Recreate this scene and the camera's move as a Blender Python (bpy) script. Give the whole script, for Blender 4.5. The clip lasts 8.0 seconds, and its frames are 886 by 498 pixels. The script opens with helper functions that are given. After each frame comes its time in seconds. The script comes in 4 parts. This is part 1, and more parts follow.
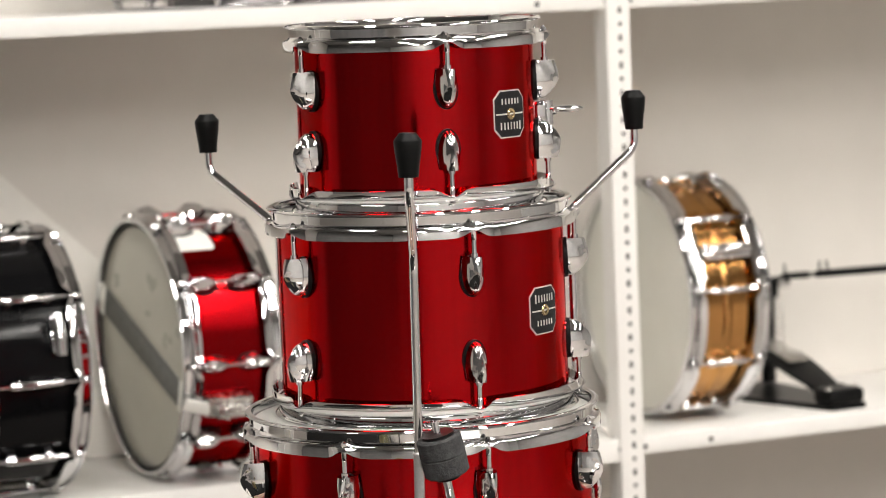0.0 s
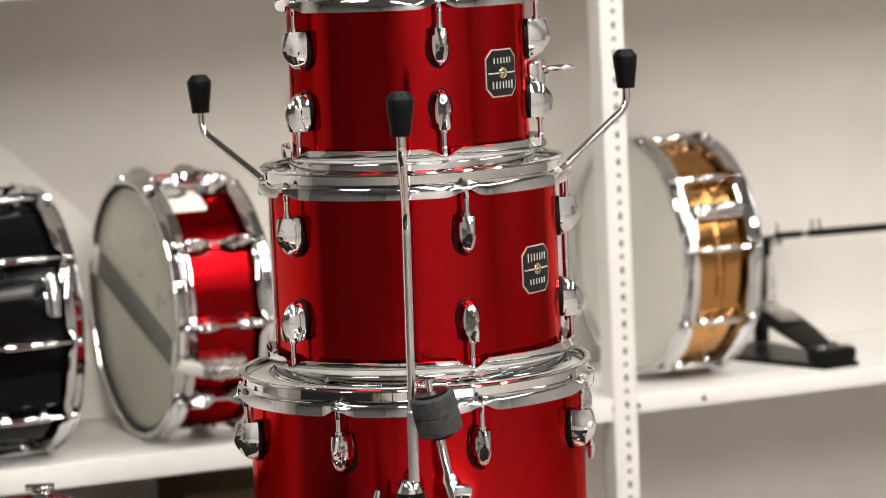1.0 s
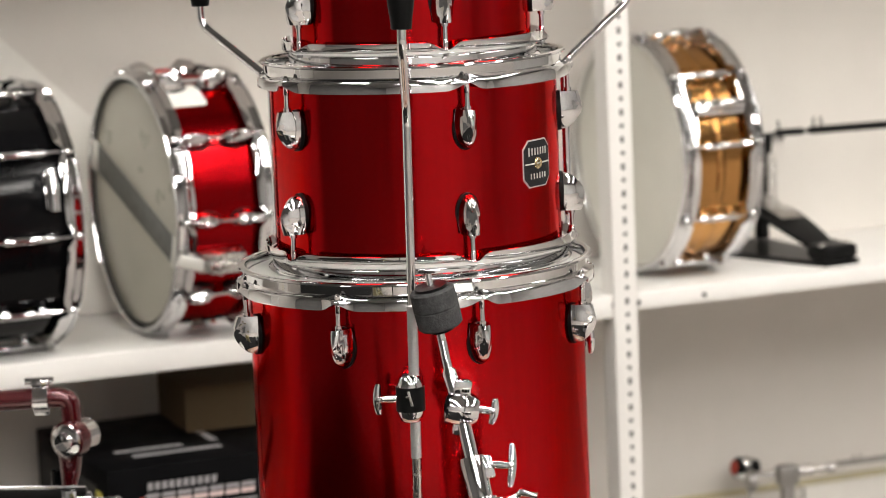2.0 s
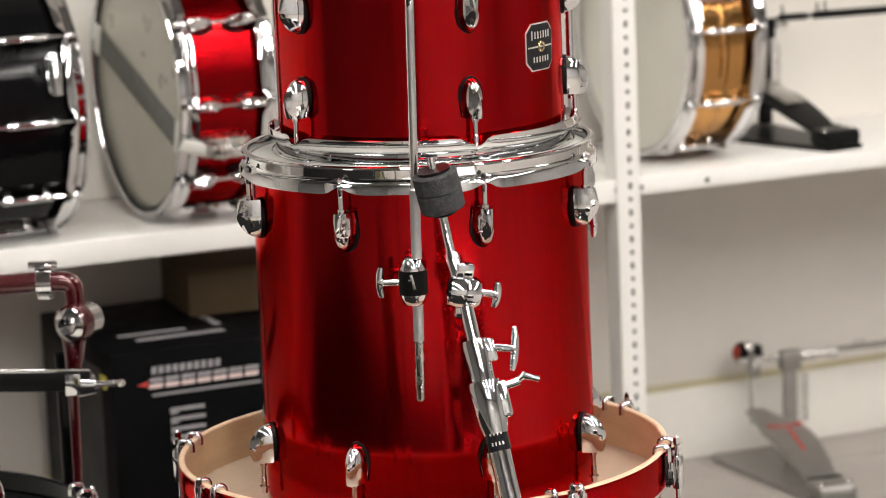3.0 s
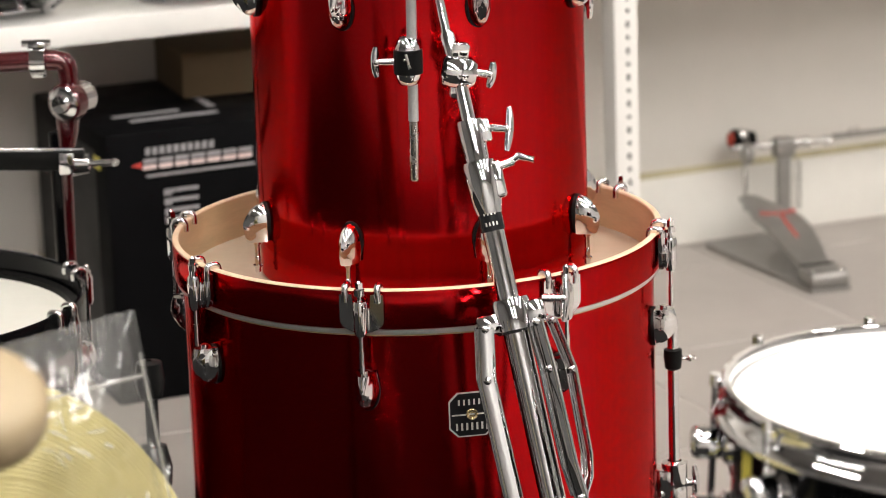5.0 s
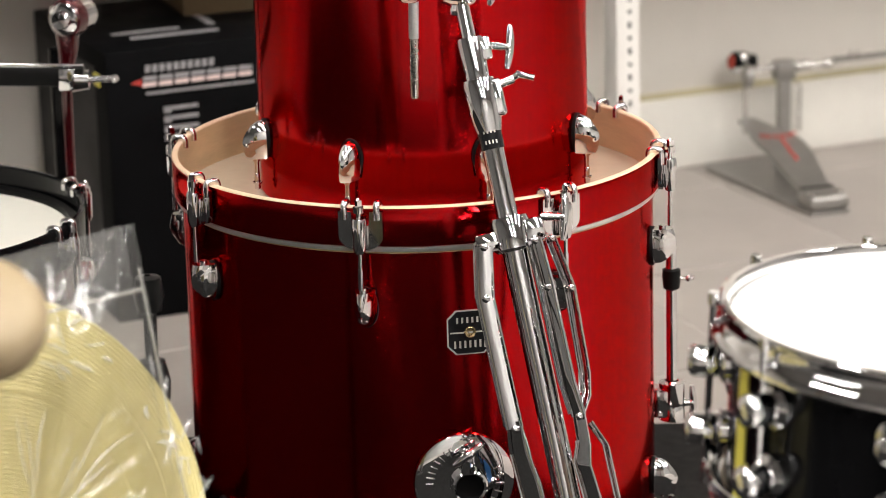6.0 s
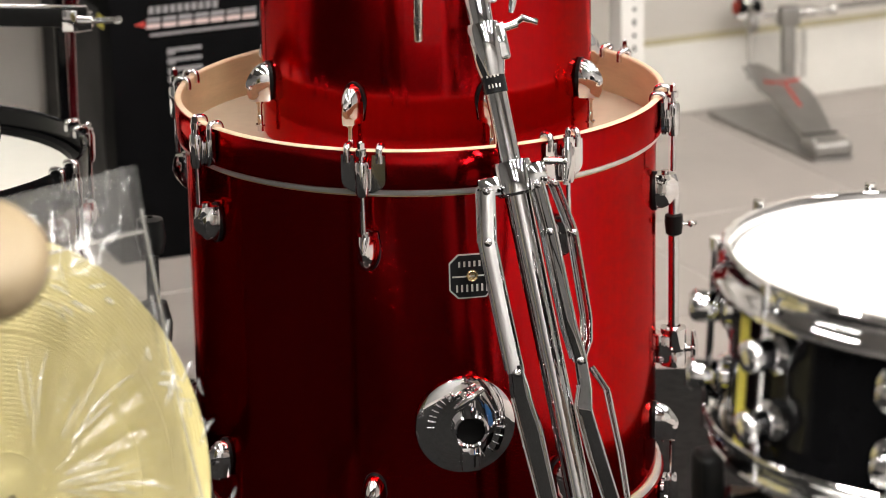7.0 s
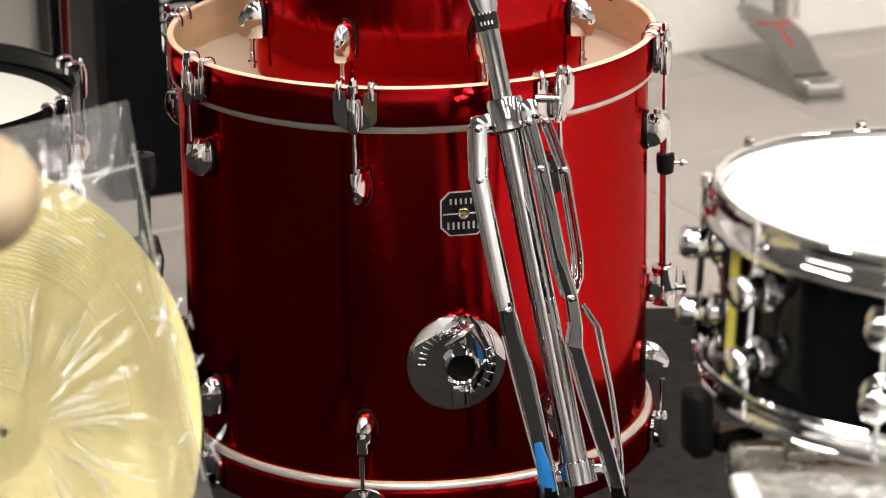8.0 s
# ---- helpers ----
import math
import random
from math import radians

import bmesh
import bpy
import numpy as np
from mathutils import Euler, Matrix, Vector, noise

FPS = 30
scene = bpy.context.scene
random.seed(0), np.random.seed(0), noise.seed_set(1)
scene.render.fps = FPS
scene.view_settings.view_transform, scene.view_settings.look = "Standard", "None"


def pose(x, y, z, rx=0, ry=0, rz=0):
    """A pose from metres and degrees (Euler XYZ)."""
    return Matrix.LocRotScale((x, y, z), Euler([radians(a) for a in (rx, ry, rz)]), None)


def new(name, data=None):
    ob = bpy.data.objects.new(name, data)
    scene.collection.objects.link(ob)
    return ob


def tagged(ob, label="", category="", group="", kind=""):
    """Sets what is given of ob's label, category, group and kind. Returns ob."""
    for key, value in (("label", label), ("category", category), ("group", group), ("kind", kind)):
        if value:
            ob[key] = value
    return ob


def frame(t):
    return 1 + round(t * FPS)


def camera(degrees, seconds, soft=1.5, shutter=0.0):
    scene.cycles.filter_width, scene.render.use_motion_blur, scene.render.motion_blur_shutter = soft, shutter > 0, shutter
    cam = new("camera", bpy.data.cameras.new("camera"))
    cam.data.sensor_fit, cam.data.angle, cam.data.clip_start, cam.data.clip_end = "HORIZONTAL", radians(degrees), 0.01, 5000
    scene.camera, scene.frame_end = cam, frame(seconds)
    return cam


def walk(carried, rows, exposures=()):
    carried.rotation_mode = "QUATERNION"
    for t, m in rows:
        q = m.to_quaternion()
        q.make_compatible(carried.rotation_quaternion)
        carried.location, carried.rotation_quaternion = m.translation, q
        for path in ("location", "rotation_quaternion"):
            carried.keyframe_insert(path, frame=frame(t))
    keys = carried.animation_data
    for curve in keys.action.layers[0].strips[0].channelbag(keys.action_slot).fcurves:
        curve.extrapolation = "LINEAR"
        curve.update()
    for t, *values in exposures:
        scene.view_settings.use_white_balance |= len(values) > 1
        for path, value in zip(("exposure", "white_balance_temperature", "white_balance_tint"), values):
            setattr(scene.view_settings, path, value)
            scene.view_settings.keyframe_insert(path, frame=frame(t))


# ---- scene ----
# camera and its slow tilt down the stack
cam = camera(16.99, 8.0, soft=0.75)
cam.data.dof.use_dof = True
cam.data.dof.focus_distance = 3.02
cam.data.dof.aperture_fstop = 6.6
ROWS = [
    (0.0, 0.0010, -3.1007, 1.2824, -5.797, 2.295, -0.902),
    (0.5, 0.0008, -3.1021, 1.2819, -5.871, 2.510, -0.993),
    (1.0, 0.0014, -3.1066, 1.2780, -6.501, 2.505, -1.055),
    (1.5, 0.0012, -3.0982, 1.2740, -7.395, 2.384, -1.075),
    (3.0, 0.0018, -3.1009, 1.2674, -10.606, 2.337, -0.962),
    (3.5, 0.0023, -3.0973, 1.2658, -11.549, 2.195, -0.981),
    (4.0, 0.0012, -3.0981, 1.2622, -12.468, 2.068, -0.999),
    (4.5, 0.0001, -3.1013, 1.2604, -13.500, 1.995, -0.970),
    (5.0, 0.0001, -3.0990, 1.2549, -14.626, 1.866, -0.991),
    (6.5, 0.0001, -3.1025, 1.2483, -16.601, 1.237, -0.787),
    (7.0, 0.0009, -3.1014, 1.2480, -17.154, 1.101, -0.722),
    (7.5, 0.0019, -3.1048, 1.2444, -17.724, 1.084, -0.765),
    (8.0, 0.0023, -3.1062, 1.2429, -18.245, 0.831, -0.780),
]
walk(cam, [(t, pose(x, y, z, 90 + pitch, roll, yaw)) for t, x, y, z, pitch, roll, yaw in ROWS],
     exposures=[(0.0, -0.08), (1.5, -0.08), (3.5, -0.12), (5.0, 0.13), (6.5, 0.12), (8.0, 0.30)])

# the room's own axes: along the shelf wall, and from it into the room
WALL_TURN = 22.8
ROOM = pose(0.426, 1.69, 0.0, 0, 0, WALL_TURN)

world = bpy.data.worlds.new("world")
world.use_nodes = True
world.node_tree.nodes["Background"].inputs[0].default_value = (0.9, 0.95, 1.0, 1)
world.node_tree.nodes["Background"].inputs[1].default_value = 0.05
scene.world = world


# ---- materials ----
def material(name, color, rough=0.5, metal=0.0, vary=0.0, scale=8.0, bump=0.0, bump_scale=60.0, coat=0.0, coat_rough=0.03,
             stretch=(1, 1, 1), rough_vary=0.0, spec=0.5, per_object=0.0, tint=(1, 1, 1)):
    m = bpy.data.materials.new(name)
    m.use_nodes = True
    nt = m.node_tree
    b = nt.nodes["Principled BSDF"]
    b.inputs["Base Color"].default_value = (*color, 1)
    b.inputs["Roughness"].default_value = rough
    b.inputs["Metallic"].default_value = metal
    b.inputs["Coat Weight"].default_value = coat
    b.inputs["Coat Roughness"].default_value = coat_rough
    b.inputs["Specular IOR Level"].default_value = spec
    b.inputs["Specular Tint"].default_value = (*tint, 1)
    tc = nt.nodes.new("ShaderNodeTexCoord")
    mp = nt.nodes.new("ShaderNodeMapping")
    mp.inputs["Scale"].default_value = stretch
    nt.links.new(tc.outputs["Object"], mp.inputs["Vector"])

    def noise_node(s, detail=5.0):
        n = nt.nodes.new("ShaderNodeTexNoise")
        n.inputs["Scale"].default_value = s
        n.inputs["Detail"].default_value = detail
        nt.links.new(mp.outputs["Vector"], n.inputs["Vector"])
        return n

    if vary:
        n1, n2 = noise_node(scale), noise_node(scale * 9)
        add = nt.nodes.new("ShaderNodeMath")
        add.operation = "MULTIPLY_ADD"
        add.inputs[1].default_value = 0.35
        nt.links.new(n2.outputs["Fac"], add.inputs[0])
        nt.links.new(n1.outputs["Fac"], add.inputs[2])
        ramp = nt.nodes.new("ShaderNodeMapRange")
        ramp.inputs["From Min"].default_value, ramp.inputs["From Max"].default_value = 0.4, 0.95
        ramp.inputs["To Min"].default_value, ramp.inputs["To Max"].default_value = 1 - vary, 1 + vary * 0.6
        nt.links.new(add.outputs[0], ramp.inputs["Value"])
        mul = nt.nodes.new("ShaderNodeVectorMath")
        mul.operation = "SCALE"
        mul.inputs[0].default_value = color
        nt.links.new(ramp.outputs["Result"], mul.inputs["Scale"])
        last = mul.outputs["Vector"]
        if per_object:
            info = nt.nodes.new("ShaderNodeObjectInfo")
            r2 = nt.nodes.new("ShaderNodeMapRange")
            r2.inputs["To Min"].default_value, r2.inputs["To Max"].default_value = 1 - per_object, 1 + per_object
            nt.links.new(info.outputs["Random"], r2.inputs["Value"])
            mul2 = nt.nodes.new("ShaderNodeVectorMath")
            mul2.operation = "SCALE"
            nt.links.new(last, mul2.inputs[0])
            nt.links.new(r2.outputs["Result"], mul2.inputs["Scale"])
            last = mul2.outputs["Vector"]
        nt.links.new(last, b.inputs["Base Color"])
    if rough_vary:
        n3 = noise_node(scale * 2.3)
        r3 = nt.nodes.new("ShaderNodeMapRange")
        r3.inputs["To Min"].default_value, r3.inputs["To Max"].default_value = max(0, rough - rough_vary), rough + rough_vary
        nt.links.new(n3.outputs["Fac"], r3.inputs["Value"])
        nt.links.new(r3.outputs["Result"], b.inputs["Roughness"])
    if bump:
        n4 = noise_node(bump_scale)
        bp = nt.nodes.new("ShaderNodeBump")
        bp.inputs["Strength"].default_value = 1.0
        bp.inputs["Distance"].default_value = bump
        nt.links.new(n4.outputs["Fac"], bp.inputs["Height"])
        nt.links.new(bp.outputs["Normal"], b.inputs["Normal"])
    return m


RED = material("red_lacquer", (0.45, 0.003, 0.006), rough=0.145, metal=1.0, vary=0.10, scale=30, coat=0.14, coat_rough=0.015, tint=(0.95, 0.06, 0.07), bump=0.00012, bump_scale=5, stretch=(6, 6, 0.35))
# the same red lacquer, darkened in colour for the dimmer light on the shelf
DIMMED_RED = material("dimmed_red_lacquer", (0.24, 0.002, 0.004), rough=0.24, metal=1.0, vary=0.10, scale=30, coat=0.05, tint=(0.95, 0.06, 0.07))
DARKRED = material("dark_red_lacquer", (0.070, 0.003, 0.006), rough=0.22, metal=0.4, vary=0.15, scale=20, coat=1.0)
CHROME = material("chrome", (0.73, 0.73, 0.74), rough=0.035, metal=1.0, vary=0.02, scale=40, rough_vary=0.012)
STEEL = material("satin_steel", (0.58, 0.57, 0.55), rough=0.26, metal=1.0, vary=0.12, scale=60, rough_vary=0.08)
KNURL = material("knurled_steel", (0.62, 0.62, 0.62), rough=0.38, metal=0.9, vary=0.1, scale=300, bump=0.0005, bump_scale=900)
ALU = material("aluminium_hoop", (0.72, 0.71, 0.68), rough=0.35, metal=0.8, vary=0.1, scale=40)
BLACK = material("black_plastic", (0.006, 0.006, 0.006), rough=0.35, vary=0.2, scale=80, rough_vary=0.1, spec=0.10)
RUBBER = material("black_rubber", (0.004, 0.004, 0.004), rough=0.42, vary=0.2, scale=90, bump=0.0002, bump_scale=500, spec=0.10)
GLOSS_BLACK = material("black_lacquer", (0.004, 0.004, 0.0045), rough=0.10, vary=0.2, scale=20, spec=0.13)
BADGE = material("badge_black", (0.010, 0.010, 0.011), rough=0.25, vary=0.2, scale=100, coat=0.4, spec=0.10)
BADGE_SILVER = material("badge_silver", (0.62, 0.60, 0.56), rough=0.35, metal=0.6, vary=0.1, scale=300)
BRASS_EYE = material("brass_eyelet", (0.62, 0.48, 0.26), rough=0.25, metal=0.9, vary=0.1, scale=200)
FELT = material("grey_felt", (0.055, 0.055, 0.056), rough=0.95, vary=0.45, scale=140, bump=0.0014, bump_scale=420, spec=0.1)
MAPLE = material("maple_ply", (0.60, 0.42, 0.24), rough=0.45, vary=0.16, scale=9, stretch=(1, 1, 7), bump=0.0002, bump_scale=60)
EDGE_WOOD = material("hoop_edge_wood", (0.68, 0.49, 0.33), rough=0.5, vary=0.12, scale=60)
HEAD_CLEAR = material("film_head", (0.46, 0.37, 0.28), rough=0.16, vary=0.12, scale=9, rough_vary=0.08)
HEAD_WHITE = material("coated_head", (0.84, 0.83, 0.79), rough=0.55, vary=0.05, scale=12, bump=0.0001, bump_scale=500)
HEAD_GREY = material("smoky_head", (0.42, 0.42, 0.39), rough=0.32, vary=0.10, scale=6, rough_vary=0.1)
HEAD_WARM = material("aged_smoky_head", (0.47, 0.455, 0.39), rough=0.3, vary=0.10, scale=6, rough_vary=0.1)
HEAD_CREAM = material("frosted_head", (0.74, 0.73, 0.66), rough=0.4, vary=0.06, scale=6)
BRASS = material("bronze_shell", (0.54, 0.28, 0.095), rough=0.16, metal=1.0, vary=0.12, scale=14, rough_vary=0.08)
CYMBAL = material("brass_cymbal", (0.62, 0.55, 0.26), rough=0.32, metal=0.30, vary=0.10, scale=30, rough_vary=0.08)
PAPER = material("white_damper_pad", (0.74, 0.73, 0.68), rough=0.8, vary=0.06, scale=40)
STRIP = material("snare_strip", (0.17, 0.17, 0.16), rough=0.7, vary=0.25, scale=60, spec=0.10)
WHITE = material("white_powder_coat", (0.76, 0.745, 0.715), rough=0.38, vary=0.05, scale=9, rough_vary=0.1, bump=0.0001, bump_scale=300)
HOLE = material("slot_dark", (0.05, 0.048, 0.045), rough=0.8, vary=0.2, scale=60)
WALL = material("painted_plaster", (0.66, 0.63, 0.585), rough=0.75, vary=0.06, scale=2.2, bump=0.0006, bump_scale=130)
# unseen walls and ceiling: tones set for what chrome and lacquer reflect
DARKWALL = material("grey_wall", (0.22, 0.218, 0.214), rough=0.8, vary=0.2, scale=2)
BACKWALL = material("pale_far_wall", (0.52, 0.513, 0.50), rough=0.8, vary=0.12, scale=1.5)
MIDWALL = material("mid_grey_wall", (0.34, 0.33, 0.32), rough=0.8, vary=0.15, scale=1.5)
CEIL = material("unseen_ceiling_tone", (0.22, 0.216, 0.21), rough=0.85, vary=0.05, scale=2)
SKIRT = material("skirting_paint", (0.76, 0.74, 0.69), rough=0.5, vary=0.07, scale=6, bump=0.0003, bump_scale=60)
SEALANT = material("yellowed_sealant", (0.52, 0.47, 0.30), rough=0.6, vary=0.2, scale=20)
TILE = material("floor_tile", (0.33, 0.298, 0.272), rough=0.42, vary=0.10, scale=5, rough_vary=0.12, bump=0.0004, bump_scale=90, per_object=0.04)
GROUT = material("grout", (0.47, 0.44, 0.41), rough=0.85, vary=0.15, scale=30)
CARPET = material("dark_carpet", (0.019, 0.0185, 0.018), rough=0.95, vary=0.35, scale=60, bump=0.002, bump_scale=420, spec=0.05)
CARTON = material("black_carton", (0.004, 0.004, 0.0045), rough=0.45, vary=0.4, scale=12, rough_vary=0.12, bump=0.0003, bump_scale=40, spec=0.04)
CARTON_SIDE = material("printed_carton_side", (0.035, 0.035, 0.035), rough=0.5, vary=0.95, scale=7, rough_vary=0.1, spec=0.10)
KRAFT = material("brown_carton", (0.11, 0.072, 0.034), rough=0.8, vary=0.18, scale=10)
PRINT_PINK = material("print_pale_red", (0.72, 0.56, 0.54), rough=0.5, vary=0.1, scale=60)
PRINT_RED = material("print_red", (0.50, 0.05, 0.04), rough=0.5, vary=0.15, scale=60)
PRINT_GREY = material("print_grey", (0.30, 0.29, 0.30), rough=0.5, vary=0.15, scale=60)
YELLOW = material("plain_yellow", (0.72, 0.64, 0.10), rough=0.5, vary=0.05, scale=60)
BLUE = material("blue_tape", (0.02, 0.20, 0.55), rough=0.4, vary=0.1, scale=60)
PALE_WOOD = material("pale_wood", (0.27, 0.205, 0.12), rough=0.5, vary=0.12, scale=14, stretch=(1, 1, 5))
PALE = material("pale_grey_board", (0.84, 0.83, 0.80), rough=0.3, vary=0.08, scale=14, rough_vary=0.1)
RED_FELT = material("red_beater_felt", (0.42, 0.05, 0.03), rough=0.9, vary=0.2, scale=90)
CAST = material("cast_grey_metal", (0.31, 0.30, 0.285), rough=0.36, metal=0.75, vary=0.12, scale=30, rough_vary=0.08)


def film_material(name, cloud):
    m = bpy.data.materials.new(name)
    m.use_nodes = True
    nt = m.node_tree
    for n in list(nt.nodes):
        nt.nodes.remove(n)
    out = nt.nodes.new("ShaderNodeOutputMaterial")
    mix = nt.nodes.new("ShaderNodeMixShader")
    tr = nt.nodes.new("ShaderNodeBsdfTransparent")
    tr.inputs[0].default_value = (0.93, 0.93, 0.92, 1)
    gl = nt.nodes.new("ShaderNodeBsdfGlossy")
    gl.inputs["Roughness"].default_value = 0.15
    gl.inputs["Color"].default_value = (1, 1, 1, 1)
    fr = nt.nodes.new("ShaderNodeFresnel")
    fr.inputs[0].default_value = 1.55
    ad = nt.nodes.new("ShaderNodeMath")
    ad.operation = "MULTIPLY_ADD"
    ad.inputs[1].default_value = 0.7
    ad.inputs[2].default_value = 0.02
    tc = nt.nodes.new("ShaderNodeTexCoord")
    no = nt.nodes.new("ShaderNodeTexNoise")
    no.inputs["Scale"].default_value = 14
    no.inputs["Detail"].default_value = 3
    bp = nt.nodes.new("ShaderNodeBump")
    bp.inputs["Distance"].default_value = 0.002
    nt.links.new(tc.outputs["Object"], no.inputs["Vector"])
    nt.links.new(no.outputs["Fac"], bp.inputs["Height"])
    nt.links.new(bp.outputs["Normal"], gl.inputs["Normal"])
    nt.links.new(bp.outputs["Normal"], fr.inputs["Normal"])
    nt.links.new(fr.outputs[0], ad.inputs[0])
    nt.links.new(ad.outputs[0], mix.inputs[0])
    df = nt.nodes.new("ShaderNodeBsdfDiffuse")
    df.inputs[0].default_value = (0.85, 0.85, 0.84, 1)
    haze = nt.nodes.new("ShaderNodeMixShader")
    haze.inputs[0].default_value = cloud
    nt.links.new(tr.outputs[0], haze.inputs[1])
    nt.links.new(df.outputs[0], haze.inputs[2])
    nt.links.new(haze.outputs[0], mix.inputs[1])
    nt.links.new(gl.outputs[0], mix.inputs[2])
    nt.links.new(mix.outputs[0], out.inputs[0])
    return m


FILM = film_material("clear_film", 0.03)
# film whitened in colour, so folds and ridges look as if they catch light
WHITENED_FILM = film_material("whitened_film", 0.24)


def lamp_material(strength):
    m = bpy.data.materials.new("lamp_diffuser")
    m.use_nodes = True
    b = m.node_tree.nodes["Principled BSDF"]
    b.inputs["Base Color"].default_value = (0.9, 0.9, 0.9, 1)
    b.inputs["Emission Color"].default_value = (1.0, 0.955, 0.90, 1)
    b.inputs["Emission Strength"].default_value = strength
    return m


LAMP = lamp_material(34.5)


# ---- shapes ----
class Geo:
    """Vertices and faces gathered for one mesh."""

    def __init__(self):
        self.v, self.f = [], []

    def add(self, verts, faces, m=None):
        k = len(self.v)
        self.v += [tuple(m @ Vector(p)) if m is not None else tuple(p) for p in verts]
        self.f += [tuple(i + k for i in f) for f in faces]
        return self

    def grid(self, rows, wrap_u=False, wrap_v=False, m=None):
        """Quads between rows of points; wrap_u closes each row, wrap_v joins the last row to the first."""
        a, b = len(rows), len(rows[0])
        faces = []
        for i in range(a if wrap_v else a - 1):
            for j in range(b if wrap_u else b - 1):
                i2, j2 = (i + 1) % a, (j + 1) % b
                faces.append((i * b + j, i * b + j2, i2 * b + j2, i2 * b + j))
        return self.add([p for r in rows for p in r], faces, m)

    def lathe(self, prof, n=48, m=None, closed=False):
        rows = [[(r * math.cos(2 * math.pi * j / n), r * math.sin(2 * math.pi * j / n), z) for j in range(n)] for r, z in prof]
        return self.grid(rows, True, closed, m)

    def disc(self, r, z, n=48, m=None):
        return self.add([(r * math.cos(2 * math.pi * j / n), r * math.sin(2 * math.pi * j / n), z) for j in range(n)], [tuple(range(n))], m)

    def box(self, c, s, bevel=0.0, m=None, seg=2):
        bm = bmesh.new()
        bmesh.ops.create_cube(bm, size=1.0)
        for v in bm.verts:
            v.co = Vector((c[0] + v.co.x * s[0], c[1] + v.co.y * s[1], c[2] + v.co.z * s[2]))
        if bevel:
            bmesh.ops.bevel(bm, geom=bm.edges[:], offset=bevel, segments=seg, affect="EDGES", profile=0.5)
        bm.verts.index_update()
        self.add([v.co[:] for v in bm.verts], [[v.index for v in f.verts] for f in bm.faces], m)
        bm.free()
        return self

    def tube(self, pts, r, n=14, m=None, caps=True):
        pts = [Vector(p) for p in pts]
        rs = r if isinstance(r, (list, tuple)) else [r] * len(pts)
        tang = [(pts[min(i + 1, len(pts) - 1)] - pts[max(i - 1, 0)]).normalized() for i in range(len(pts))]
        up = Vector((0, 0, 1)) if abs(tang[0].z) < 0.9 else Vector((1, 0, 0))
        side = tang[0].cross(up).normalized()
        rows = []
        for p, t, q in zip(pts, tang, rs):
            side = (side - t * side.dot(t)).normalized()
            other = t.cross(side)
            rows.append([tuple(p + q * (side * math.cos(2 * math.pi * j / n) + other * math.sin(2 * math.pi * j / n))) for j in range(n)])
        self.grid(rows, True, False, m)
        if caps:
            self.add(rows[0], [tuple(range(n))[::-1]], m)
            self.add(rows[-1], [tuple(range(n))], m)
        return self

    def slab(self, outline, depth, m=None):
        """A flat plate: an outline in x, z, extruded along y from 0 to depth."""
        n = len(outline)
        verts = [(x, 0, z) for x, z in outline] + [(x, depth, z) for x, z in outline]
        faces = [tuple(range(n)), tuple(range(2 * n - 1, n - 1, -1))] + [(i, i + n, (i + 1) % n + n, (i + 1) % n) for i in range(n)]
        return self.add(verts, faces, m)

    def ball(self, c, s, n=16, k=10, m=None):
        rows = []
        for i in range(k + 1):
            a = -math.pi / 2 + math.pi * i / k
            rows.append([(c[0] + s[0] * math.cos(a) * math.cos(2 * math.pi * j / n), c[1] + s[1] * math.cos(a) * math.sin(2 * math.pi * j / n), c[2] + s[2] * math.sin(a)) for j in range(n)])
        return self.grid(rows, True, False, m)

    def mesh(self, name, mat, sharp=38):
        me = bpy.data.meshes.new(name)
        me.from_pydata(self.v, [], self.f)
        bm = bmesh.new()
        bm.from_mesh(me)
        bmesh.ops.remove_doubles(bm, verts=bm.verts, dist=1e-6)
        bmesh.ops.recalc_face_normals(bm, faces=bm.faces)
        bm.to_mesh(me)
        bm.free()
        me.polygons.foreach_set("use_smooth", [True] * len(me.polygons))
        me.set_sharp_from_angle(angle=radians(sharp))
        me.materials.append(mat)
        return me


def bent(pts, r, k=6):
    """A polyline with its inner corners rounded to radius about r."""
    pts = [Vector(p) for p in pts]
    out = [pts[0]]
    for a, b, c in zip(pts, pts[1:], pts[2:]):
        d = min(r, (a - b).length * 0.45, (c - b).length * 0.45)
        p, q = b + (a - b).normalized() * d, b + (c - b).normalized() * d
        out += [(1 - s) ** 2 * p + 2 * s * (1 - s) * b + s * s * q for s in (i / k for i in range(k + 1))]
    return out + [pts[-1]]


def thing(name, label, category, group="", m=None, kind=""):
    ob = new(name)
    ob.empty_display_size = 0.05
    if m is not None:
        ob.matrix_basis = m
    return tagged(ob, label, category, group, kind)


def part(name, geo, mat, parent, label="", m=None):
    me = geo if isinstance(geo, bpy.types.Mesh) else geo.mesh(name, mat)
    ob = new(name, me)
    ob.parent = parent
    if m is not None:
        ob.matrix_basis = m
    if label:
        tagged(ob, label)
    return ob


def solo(name, geo, mat, label, category="", kind="", group="", m=None):
    ob = new(name, geo if isinstance(geo, bpy.types.Mesh) else geo.mesh(name, mat))
    if m is not None:
        ob.matrix_basis = m
    return tagged(ob, label, category, group, kind)


def around(deg, r, z):
    """The frame at an angle from the front (towards the camera), x pointing outwards."""
    return pose(0, 0, z, 0, 0, deg - 90) @ pose(r, 0, 0)


